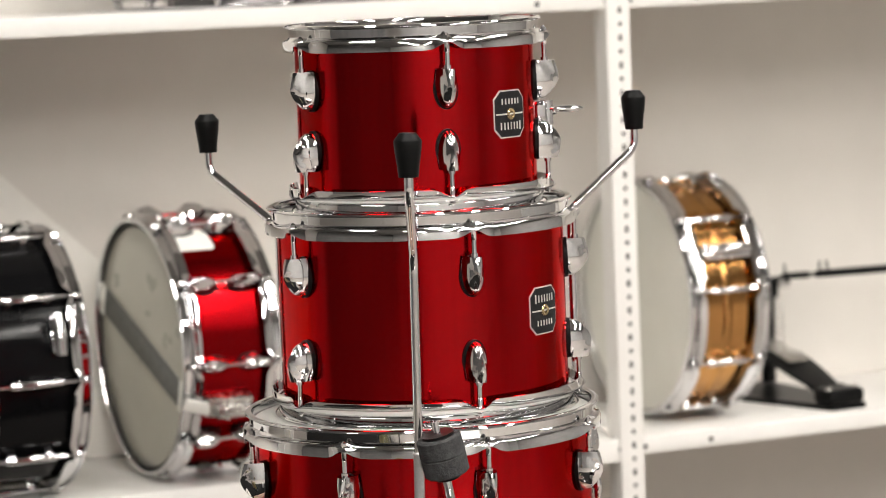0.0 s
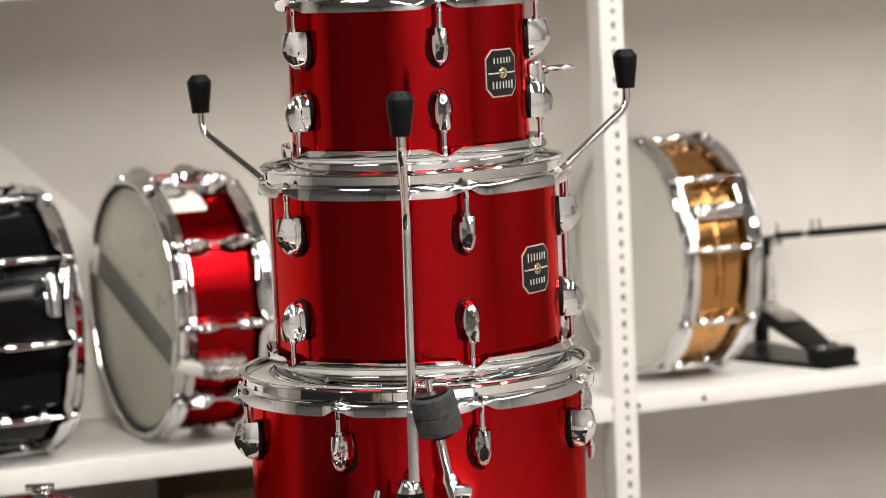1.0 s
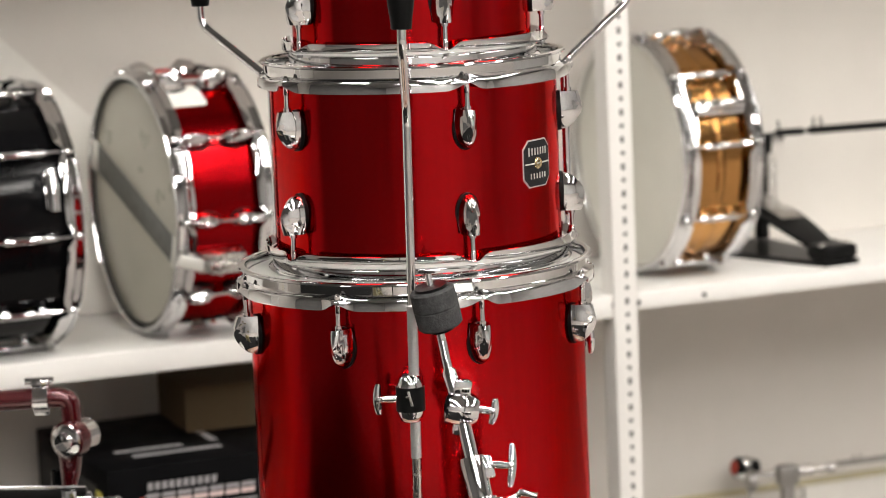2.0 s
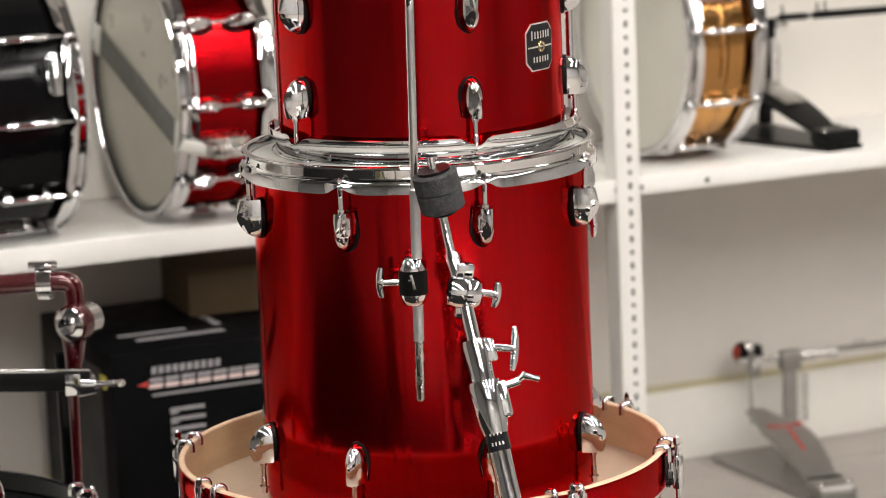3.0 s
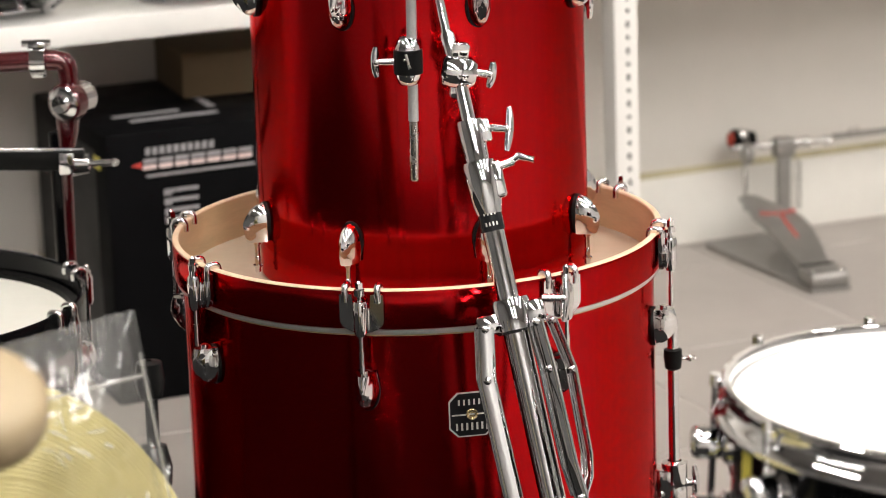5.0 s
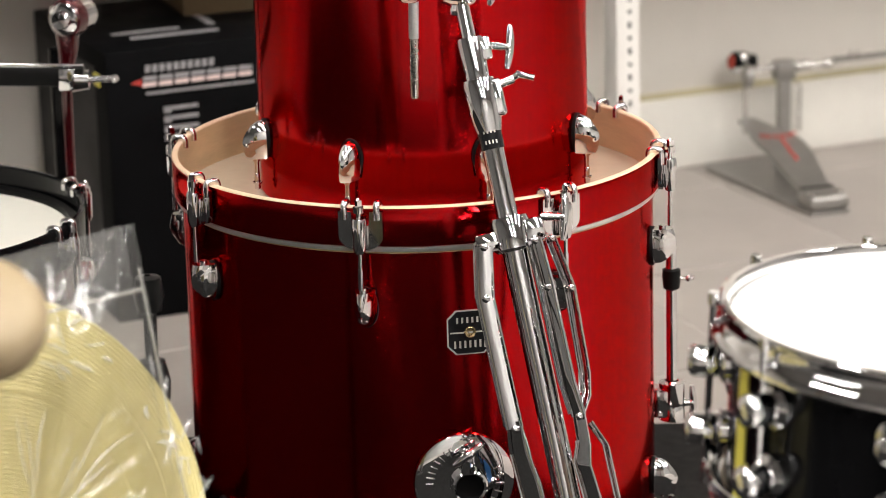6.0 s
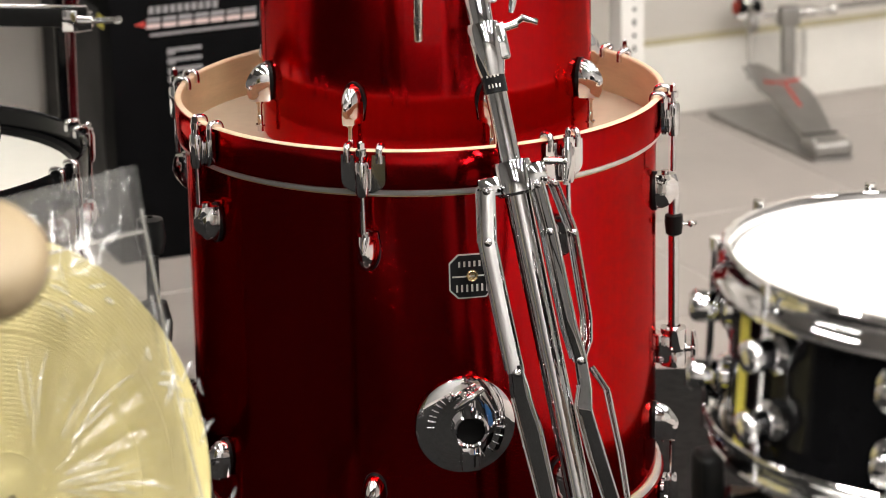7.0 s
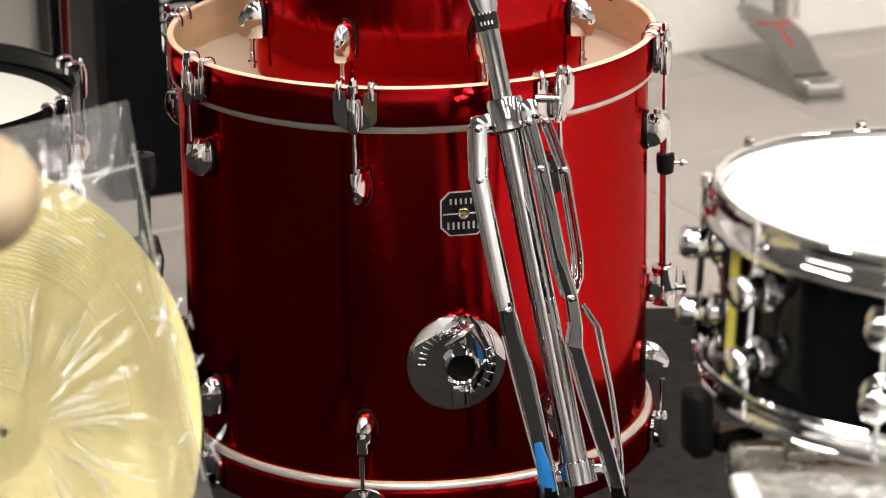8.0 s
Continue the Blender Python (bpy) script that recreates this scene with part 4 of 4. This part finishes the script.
    part("hammer", Geo().ball((-0.026, -0.040, 0.178), (0.014, 0.012, 0.020), 14, 8), STEEL, beater)
    part("link", Geo().box((-0.030, -0.062, 0.115), (0.006, 0.008, 0.105), 0.002), STEEL, t, "steel drive link")
    return t


floor_pedal = pedal("kick_pedal", "grey metal kick pedal on the tiled floor by the wall", ROOM @ pose(0.131, -0.026, 0.0, 0, 0, -9), CAST, CAST, True)
g = Geo().tube([(0.080, -0.062, 0.170), (0.110, -0.062, 0.170)], 0.004, 10).tube([(0.108, -0.062, 0.170), (0.120, -0.062, 0.170)], 0.008, 10)
part("coupling", g, STEEL, floor_pedal)
part("drive_rod", Geo().tube([(0.262, -0.080, 0.168), (0.80, -0.080, 0.160)], 0.0050, 12), CAST, floor_pedal, "long grey linkage rod", floor_pedal.matrix_basis.inverted() @ ROOM)
for x in (0.150, 0.162):
    part("set_screw", Geo().tube([(x, -0.066, 0.172), (x + 0.004, -0.068, 0.190)], 0.0016, 8), STEEL, floor_pedal)

shelf_pedal = pedal("kick_pedal", "black kick pedal behind a snare drum on the shelf", ROOM @ pose(0.100, -0.010, z0, 0, 0, 7) @ Matrix.Diagonal((1.0, 0.84, 1.0, 1)), BLACK, BLACK, False)
part("coupling", Geo().tube([(0.155, -0.10, 0.732), (0.203, -0.10, 0.731)], 0.006, 10).tube([(0.10, -0.085, 0.728), (0.218, -0.10, 0.731)], 0.003, 8), BLACK, shelf_pedal, "", shelf_pedal.matrix_basis.inverted() @ ROOM)
part("drive_rod", Geo().tube([(0.218, -0.10, 0.731), (0.80, -0.10, 0.722)], 0.0066, 12), BLACK, shelf_pedal, "long black linkage rod", shelf_pedal.matrix_basis.inverted() @ ROOM)
for x in (0.160, 0.226, 0.240):
    part("set_screw", Geo().tube([(x, -0.10, 0.733), (x - 0.002, -0.10, 0.752)], 0.0018, 8), BLACK, shelf_pedal, "", shelf_pedal.matrix_basis.inverted() @ ROOM)


# ---- cartons ----
carton = thing("carton", "black printed carton standing on the floor by the shelving", "box", m=ROOM @ pose(-0.945, -0.225, 0))
body = part("body", Geo().box((0, 0, 0.1945), (0.294, 0.350, 0.389), 0.003), CARTON, carton)
part("side_print", Geo().box((-0.1475, 0.01, 0.215), (0.001, 0.270, 0.290)), CARTON_SIDE, body, "grey photo print on the side")
part("sticker", Geo().box((-0.1478, -0.135, 0.345), (0.0012, 0.026, 0.018)), YELLOW, body, "small yellow sticker")
fy = -0.1756
for i in range(10):
    part("grey_bar", Geo().slab([(-0.0040, -0.0052), (0.0030, -0.0052), (0.0040, 0.0052), (-0.0030, 0.0052)], 0.001, pose(-0.086 + i * 0.0104, fy - 0.0005, 0.361)), PRINT_GREY, body)
for i in range(7):
    f = pose(-0.084 + i * 0.0235, fy - 0.0006, 0.343)
    part("print_bar", Geo().slab([(-0.0105, -0.0074), (0.0090, -0.0074), (0.0105, -0.0012), (-0.0095, -0.0012)], 0.0012, f), PRINT_PINK, body)
    part("print_bar", Geo().slab([(-0.0095, 0.0012), (0.0100, 0.0012), (0.0110, 0.0074), (-0.0090, 0.0074)], 0.0012, f), PRINT_GREY, body)
part("red_tail", Geo().slab([(0.084, 0.350), (0.104, 0.3445), (0.084, 0.338)], 0.001, pose(0, fy - 0.0005, 0)), PRINT_RED, body)
part("red_flash", Geo().slab([(-0.112, 0.3425), (-0.096, 0.3470), (-0.096, 0.3380)], 0.001, pose(0, fy - 0.0005, 0)), PRINT_RED, body)
part("underline", Geo().box((-0.01, fy, 0.326), (0.160, 0.001, 0.0035)), PRINT_GREY, body)
for z in (0.302, 0.288, 0.274, 0.262):
    part("bullet_bar", Geo().box((-0.040, fy, z), (0.050, 0.001, 0.005)).box((-0.060, fy, z - 0.002), (0.011, 0.001, 0.009)), PRINT_GREY, body)
for x, y, w, l in ((-0.05, -0.06, 0.10, 0.012), (-0.02, -0.10, 0.13, 0.014), (0.05, 0.02, 0.012, 0.16)):
    part("top_print", Geo().box((x, y, 0.3895), (w, l, 0.0008)), PRINT_GREY, body)
carton2 = thing("carton", "flat brown cardboard box lying on a black carton", "box", m=ROOM @ pose(-0.795, -0.150, 0.3905, 0, 0, -4))
part("body", Geo().box((0, 0, 0.032), (0.230, 0.160, 0.064), 0.002), KRAFT, carton2)
part("flap", Geo().box((0, -0.04, 0.0652), (0.226, 0.070, 0.0016)), KRAFT, carton2)


# ---- the rack stand and the dark drum beside the stack ----
rack = thing("rack_stand", "chrome and dark red rack stand with a black arm", "stand", m=pose(-0.430, 0.42, 0))
# black colour stands in for the dark surroundings this chrome column mirrors
part("column", Geo().tube([(0, 0, 0.0), (0, 0, 0.50)], 0.0125, 20), GLOSS_BLACK, rack, "chrome column coloured black for its dark reflections")
part("foot", Geo().lathe([(0.0125, 0.03), (0.02, 0.028), (0.09, 0.008), (0.095, 0.0), (0.0, 0.0)], 32), BLACK, rack)
part("taper", Geo().tube([(0.016, -0.02, 0.545), (0.014, -0.02, 0.500), (0.010, -0.02, 0.470), (0.008, -0.014, 0.34), (0.008, -0.014, 0.05)], [0.017, 0.012, 0.007, 0.006, 0.006], 16), DARKRED, rack, "dark red tapered socket")
j = part("joint", Geo().lathe([(0.0005, 0.020), (0.010, 0.021), (0.012, 0.014), (0.018, 0.013), (0.0215, 0.010), (0.0215, -0.012), (0.0195, -0.014), (0.0195, -0.034), (0.0005, -0.036)], 32), CHROME, rack, "round chrome joint", pose(0.018, -0.028, 0.543, 90, 0, -28))
part("ring", Geo().lathe([(0.0205, 0.011), (0.0232, 0.009), (0.0238, 0.0), (0.0232, -0.009), (0.0205, -0.011)], 32), DARKRED, j, "dark red ring")
pts = bent([(-0.35, -0.02, 0.583), (-0.010, -0.02, 0.5935), (0.018, -0.02, 0.592), (0.020, -0.02, 0.548)], 0.022)
part("tube", Geo().tube(pts, 0.0125, 20), DARKRED, rack, "dark red cross tube")
cl = part("clamp", Geo().lathe([(0.0128, 0.010), (0.0165, 0.009), (0.0165, -0.009), (0.0128, -0.010)], 24), CHROME, rack, "chrome tube clamp", pose(-0.016, -0.02, 0.5925, 0, 90, 0))
part("ear", Geo().box((-0.018, 0, 0), (0.012, 0.010, 0.022), 0.003), CHROME, cl)
part("ear", Geo().box((0.016, 0.004, 0), (0.010, 0.010, 0.020), 0.003), CHROME, cl)
part("bolt", Geo().tube([(-0.022, 0, -0.018), (-0.022, 0, 0.016)], 0.004, 10), CHROME, cl)
arm = part("arm", Geo().box((-0.16, -0.06, 0.480), (0.36, 0.022, 0.024), 0.004, pose(0, 0, 0, 0, 2.0, 0)), BLACK, rack, "black square arm")
part("edge_strip", Geo().box((-0.16, -0.0715, 0.4945), (0.36, 0.0025, 0.004), 0.001, pose(0, 0, 0, 0, 2.0, 0)), CHROME, arm)
part("end_cap", Geo().box((0.0, -0.0735, 0.4775), (0.018, 0.004, 0.026), 0.001, pose(0, 0, 0, 0, 2.0, 0)).tube([(0.022, -0.06, 0.474), (0.042, -0.06, 0.474)], [0.015, 0.012], 16), CHROME, arm)
wing(arm, pose(0.040, -0.06, 0.474, 90, 0, 0), 0.018, 0.030)

dark_bass = thing("bass_drum", "black-hooped dark drum standing upright with a white head", "drum", "", pose(-0.610, 0.118, 0) @ Matrix.Diagonal((1, 1, 0.955, 1)))
R2 = 0.236
part("shell", shell_geo(R2 - 0.010, 0.02, 0.36), DARKRED, dark_bass)
part("hoop", Geo().lathe([(R2 - 0.007, 0.398), (R2 - 0.005, 0.400), (R2 - 0.001, 0.400), (R2, 0.398), (R2, 0.350), (R2 - 0.002, 0.348), (R2 - 0.007, 0.348)], 128, closed=True), GLOSS_BLACK, dark_bass, "glossy black hoop")
part("inner_ring", Geo().lathe([(R2 - 0.008, 0.372), (R2 - 0.010, 0.376), (R2 - 0.018, 0.374), (R2 - 0.020, 0.368)], 96), BLACK, dark_bass)
part("hoop", Geo().lathe([(R2 - 0.007, 0.0), (R2, 0.001), (R2, 0.045), (R2 - 0.007, 0.046)], 128, closed=True), GLOSS_BLACK, dark_bass, "glossy black hoop")
part("drumhead", Geo().lathe([(R2 - 0.009, 0.366), (R2 - 0.022, 0.3685), (0.10, 0.369), (0.0005, 0.369)], 96), HEAD_CREAM, dark_bass, "white drumhead")
for i in range(8):
    d = 24 + 45 * i
    part("claw", CLAW, CHROME, dark_bass, "chrome hoop claw", around(d, R2 + 0.001, 0.400))
    part("tension_rod", CLAW_ROD, CHROME, dark_bass, "", around(d, R2 + 0.0115, 0.400))
    lg = part("lug", BASS_LUG, CHROME, dark_bass, "teardrop chrome lug", around(d, R2 - 0.010, 0.286))
    part("gasket", GASKET, BLACK, lg)
rest = thing("drum_mount", "chrome tom mount standing on a white drumhead", "mount", m=pose(-0.470, 0.03, 0.353))
part("post", Geo().tube([(0, 0, 0), (0, 0, 0.012), (0, 0, 0.060)], [0.008, 0.005, 0.005], 14), CHROME, rest)
part("cap", Geo().ball((0, 0, 0.075), (0.013, 0.013, 0.026), 18, 12), CHROME, rest, "egg-shaped chrome cap")


# ---- cymbals in a clear bag, on a black stand ----
def cymbal_geo(r, bell=0.045):
    prof = [(0.004, 0.0140), (0.010, 0.0137), (bell * 0.6, 0.0120), (bell, 0.0085)]
    k = int((r - bell) / 0.0019)
    for i in range(1, k + 1):
        f = i / k
        q = bell + (r - bell) * f
        prof.append((q, 0.0085 * (1 - f) ** 1.3 + 0.0010 * (i % 2)))
    prof += [(r, -0.0010), (r - 0.002, -0.0014), (bell, 0.0070), (0.006, 0.0125)]
    return Geo().lathe(prof, 120)


FACE = pose(0, 0, 0, 0, 0, 42.8) @ pose(0, 0, 0, 73, 0, 0)
pole = thing("cymbal_stand", "black display stand holding bagged cymbals", "stand", m=pose(-0.249, -0.50, 0))
part("pole", Geo().tube([(0, 0, 0.0), (0, 0, 0.30), (0, 0, 0.3005), (0, 0, 0.470)], [0.0085, 0.0085, 0.0062, 0.0062], 16), BLACK, pole)
part("collar", Geo().lathe([(0.0085, 0.36), (0.0150, 0.362), (0.0165, 0.380), (0.0120, 0.400), (0.0062, 0.402)], 24), BLACK, pole, "black collar")
part("knob", Geo().lathe([(0.003, 0.482), (0.012, 0.480), (0.014, 0.462), (0.011, 0.448), (0.006, 0.446)], 14), BLACK, pole, "black knob")
part("foot", Geo().lathe([(0.0085, 0.03), (0.02, 0.022), (0.12, 0.006), (0.124, 0.0), (0.0, 0.0)], 36), BLACK, pole)
part("cross_arm", Geo().tube([(0, 0, 0.375), (-0.06, -0.20, 0.375), (-0.098, -0.36, 0.374)], 0.006, 12), BLACK, pole)
PACK = Matrix.Translation((-0.3407, -0.8813, 0.3696)) @ FACE
solo("cymbal", cymbal_geo(0.206), CYMBAL, "large yellow brass cymbal with fine grooves in clear plastic", "cymbal", group="bagged cymbals", m=PACK)
solo("cymbal", cymbal_geo(0.166, 0.040), CYMBAL, "medium yellow brass cymbal lying on a larger one", "cymbal", group="bagged cymbals", m=PACK @ pose(-0.006, -0.004, 0.0085, 1.0, -1.0))
solo("cymbal", cymbal_geo(0.134, 0.036), CYMBAL, "smaller yellow brass cymbal in clear plastic", "cymbal", group="bagged cymbals", m=PACK @ pose(-0.012, -0.006, 0.0160, 0.5, -0.6))


def film_geo(w, h, seed, bulge):
    """A loose crumpled sheet of film, w by h."""
    rows = []
    nx, nz = 84, 90
    for i in range(nz + 1):
        v = i / nz
        row = []
        for j in range(nx + 1):
            u = j / nx
            edge = min(1.0, 6 * min(u, 1 - u, v, 1 - v) + 0.02)
            p = Vector((u * w * 9 + seed, v * h * 9, seed))
            a = abs(noise.noise(p * 0.9)) * 0.012 + noise.noise(p * 2.6) * 0.003 + (1 - abs(noise.noise(Vector((u * 4 + 2 * v, v * 25 - u * 13 + seed, 2 * seed)))) ** 0.6) * 0.006
            row.append((-w / 2 + u * w, -bulge - a * edge, (v - 0.5) * h))
        rows.append(row)
    return Geo().grid(rows)


def bag_geo(seed, front):
    """One sheet of the bag in the cymbals' own plane, puckered outwards from their middle."""
    rows = []
    nx, ny = 120, 130
    for i in range(ny + 1):
        v = i / ny
        y = -0.30 + 0.527 * v
        right = 0.186 - 0.008 * math.sin(math.pi * v) + 0.02 * max(0.0, 0.35 - v)
        row = []
        for j in range(nx + 1):
            u = j / nx
            x = -0.235 + (right + 0.235) * u
            rad, ang = math.hypot(x, y), math.atan2(y, x)
            edge = min(1.0, 7 * min(u, 1 - u, v, 1 - v) + 0.03)
            pucker = noise.noise(Vector((math.cos(ang) * 7, math.sin(ang) * 7, rad * 5 + seed))) + 0.6 * noise.noise(Vector((math.cos(ang) * 17, math.sin(ang) * 17, rad * 9 + seed)))
            crumple = (1 - abs(noise.noise(Vector((x * 26, y * 26, seed)))) ** 0.6)
            lift = 0.0035 * pucker * min(1.0, rad / 0.06) + (0.007 if y < 0.12 else 0.007 - 0.045 * min(0.1, y - 0.12)) * crumple * min(1.0, max(0.0, rad - 0.10) / 0.08)
            row.append((x, y, front * (0.010 + 0.022 * edge) + lift * edge * front))
        rows.append(row)
    return Geo().grid(rows)


bag = thing("plastic_bag", "clear crinkled plastic bag round the brass cymbals", "bag", m=PACK @ pose(0, 0, 0.008))
part("front_sheet", bag_geo(3.0, 1), FILM, bag)
part("back_sheet", bag_geo(8.0, -0.6), FILM, bag)
part("zip_strip", Geo().tube([(-0.235, 0.176, 0.006), (-0.02, 0.177, 0.009), (0.181, 0.172, 0.005)], 0.0016, 8), WHITENED_FILM, bag, "ridge of the bag's closure")
part("seam", Geo().tube([(0.1795, -0.10, 0.004), (0.1765, 0.02, 0.006), (0.1855, 0.19, 0.004)], 0.0012, 8), WHITENED_FILM, bag)

rng = random.Random(5)


def crease(a, r0, ln, lean, wide, high):
    """A raised fold of film from radius r0 outwards, turned from the radius by lean; its white stands for a glint."""
    x, y = r0 * math.cos(a), r0 * math.sin(a)
    c, d = math.cos(a + lean), math.sin(a + lean)
    bow = rng.uniform(-0.12, 0.12) * ln
    rows = []
    for k in range(13):
        f = k / 12
        w = wide * math.sqrt(max(0.02, 1 - (2 * f - 1) ** 2))
        px, py = x + ln * f * c - bow * 4 * f * (1 - f) * d, y + ln * f * d + bow * 4 * f * (1 - f) * c
        rows.append([(px - q * d, py + q * c, high + 0.9 * (w - abs(q))) for q in (-w, -0.4 * w, 0.0, 0.4 * w, w)])
    part("crease", Geo().grid(rows), WHITENED_FILM, bag)


# folds of whitened film, painted highlights on the crinkled bag
for i in range(26):
    crease(radians(rng.uniform(-75, 80)), rng.uniform(0.015, 0.05), rng.uniform(0.04, 0.11), radians(rng.uniform(-10, 10)), rng.uniform(0.0006, 0.0014), 0.038)
for i in range(34):
    crease(radians(rng.uniform(-60, 75)), rng.uniform(0.135, 0.185), rng.uniform(0.010, 0.028), radians(rng.choice((-1, 1)) * rng.uniform(25, 95)), rng.uniform(0.0009, 0.0024), 0.037)

# pale disc of unidentified kind; its pole and foot are added to hold it
pad = thing("beige_disc", "round pale wooden disc on an added black pole", "pad", m=pose(-0.299, -1.20, 0))
part("disc", Geo().lathe([(0.0005, 0.022), (0.030, 0.021), (0.042, 0.017), (0.048, 0.008), (0.049, -0.006), (0.046, -0.016), (0.040, -0.022), (0.0005, -0.023)], 64), PALE_WOOD, pad, "", pose(0.0, 0, 0.662, 28, 12, 0))
part("pole", Geo().tube([(-0.012, 0, 0.0), (-0.012, 0, 0.648)], 0.007, 14), BLACK, pad)
part("foot", Geo().lathe([(0.008, 0.03), (0.02, 0.022), (0.12, 0.006), (0.124, 0.0), (0.0, 0.0)], 36), BLACK, pad)


# ---- the snare drum on its stand in front ----
SX, SY, SZ = 0.418, -0.86, 0.377
front = thing("snare_drum", "glossy black snare drum with white head on a low stand", "snare drum", "", pose(SX, SY, SZ, 0, 3, 0))
hh = 0.165
part("shell", shell_geo(0.178, 0.012, hh - 0.012), GLOSS_BLACK, front)
degs = [-95 + 36 * i for i in range(10)]
hoop = Geo().lathe([(0.1815, -0.002), (0.1830, 0.0), (0.1880, 0.0004), (0.1898, -0.0008), (0.1900, -0.0030), (0.1884, -0.0045), (0.1876, -0.0060), (0.1876, -0.0130), (0.1886, -0.0150), (0.1918, -0.0175), (0.1950, -0.0215),
                    (0.1966, -0.0255), (0.1964, -0.0285), (0.1950, -0.0295), (0.1925, -0.0275), (0.1880, -0.0225), (0.1822, -0.0190), (0.1815, -0.0100)], 160, closed=True).mesh("hoop", CHROME)
part("hoop", hoop, CHROME, front, "chrome hoop", pose(0, 0, hh))
part("hoop", hoop, CHROME, front, "chrome hoop", Matrix.Diagonal((1, 1, -1, 1)))
part("drumhead", head_geo(0.1805, hh - 0.010), HEAD_WHITE, front, "white coated drumhead")
part("drumhead", head_geo(0.1805, 0.009, -1), HEAD_CLEAR, front)
cup = Geo().lathe([(0.0005, 0.034), (0.009, 0.0338), (0.0125, 0.031), (0.0135, 0.027), (0.0132, 0.012), (0.0120, 0.009), (0.0155, 0.007), (0.0178, 0.005), (0.0180, 0.0)], 28, pose(0, 0, 0, 0, 90, 0)).mesh("lug", CHROME)
rod = Geo().tube([(0.016, 0, -hh / 2 + 0.008), (0.016, 0, hh / 2 - 0.006)], 0.0028, 8).tube([(0.016, 0, hh / 2 - 0.006), (0.016, 0, hh / 2 + 0.004)], 0.0048, 10).mesh("tension_rod", CHROME)
for d in degs:
    for s in (-1, 1):
        part("lug", cup, CHROME, front, "round chrome cup lug", around(d, 0.178, hh / 2 + s * 0.029))
    part("tension_rod", rod, CHROME, front, "", around(d, 0.178, hh / 2))
for d in (-76,):
    part("yellow_strip", curved_plate(0.178, 0.017, -0.068, 0.070, 0.0012), YELLOW, front, "vertical yellow strip on the black shell", around(d, 0.178, hh / 2))
sst = thing("snare_stand", "low chrome snare stand with black rubber grips", "stand", m=pose(SX, SY, 0))
part("column", Geo().tube([(0, 0, 0.10), (0, 0, 0.325)], 0.013, 18), CHROME, sst)
for d in (-75, 45, 165):
    q = around(d, 0, 0)
    a = part("arm", Geo().tube([(0, 0, 0.32), (0.186, 0, 0.362)], 0.007, 12), CHROME, sst, "", q)
    part("rubber_grip", Geo().box((0.203, 0, 0.372), (0.020, 0.032, 0.056), 0.006, seg=3).box((0.170, 0, 0.354), (0.040, 0.022, 0.018), 0.004), RUBBER, a, "black rubber grip")
part("base", Geo().lathe([(0.013, 0.11), (0.020, 0.10), (0.024, 0.03), (0.105, 0.012), (0.112, 0.0), (0.0005, 0.0)], 40), CHROME, sst, "round chrome base")
cl = part("clamp", Geo().box((-0.150, -0.060, 0.342), (0.046, 0.026, 0.032), 0.004), STEEL, sst, "steel clamp block")
part("clamp_bolt", Geo().tube([(-0.126, -0.060, 0.346), (-0.085, -0.060, 0.348)], 0.0095, 14), STEEL, cl)
part("brace", Geo().tube([(-0.14, -0.055, 0.338), (0, 0, 0.30)], 0.006, 10), STEEL, sst)

packing = thing("packing_box", "pale grey box with clear plastic film on its lid", "box", m=pose(0.478, -1.250, 0, 0, 0, 3))
part("body", Geo().box((0, 0, 0.177), (0.450, 0.500, 0.354), 0.004), PALE, packing)
part("lid", Geo().box((0, 0, 0.361), (0.456, 0.506, 0.014), 0.004), PALE, packing, "pale grey lid")
part("film", film_geo(0.43, 0.48, 12.0, 0.003), FILM, packing, "loose clear film", pose(0, 0, 0.371, -90, 0, 0))


# ---- the dark mat and the floor tiles ----
# the mat's unseen left and front reach is set for the drums' dark reflections
MAT = [(0.50, 0.40), (-1.60, 0.40), (-3.40, -0.70), (-3.40, -2.5), (0.50, -2.5)]
mat = Geo().slab(MAT, 0.0044, Matrix(((1, 0, 0, 0), (0, 0, 1, 0), (0, 1, 0, 0), (0, 0, 0, 1))))
solo("carpet", mat, CARPET, "thin dark grey carpet under the drums", "carpet", kind="structure")
floor_ob = bpy.data.objects["floor"]
TS, TL = 0.405, 0.405
tile_mesh = Geo().box((0, 0, -0.004), (TS - 0.004, TL - 0.004, 0.008), 0.0012, seg=1).mesh("tile", TILE)
spare = Geo()
count = 0
for i in range(8, -16, -1):
    for j in range(0, 19):
        x, y = 0.018 + TS * (i + 0.5), -0.145 - TL * (j - 0.5)
        if x < S0 - 0.2 or x > S1 + 0.2 or y < D1 - 0.2:
            continue
        q = ROOM @ Vector((x, y, 0))
        if q.x < 0.15 and q.y < 0.05 and q.x > -3.0 and q.y > -2.05 and q.y < 0.05 + 0.5 * (q.x + 1.6):
            continue
        if -5.2 < y and -3.4 < x and count < 290:
            part("tile", tile_mesh, TILE, floor_ob, "", pose(x, y, 0.0))
            count += 1
        else:
            spare.box((x, y, -0.004), (TS - 0.004, TL - 0.004, 0.008))
tagged(part("far_tile", spare, TILE, floor_ob), kind="stuff")
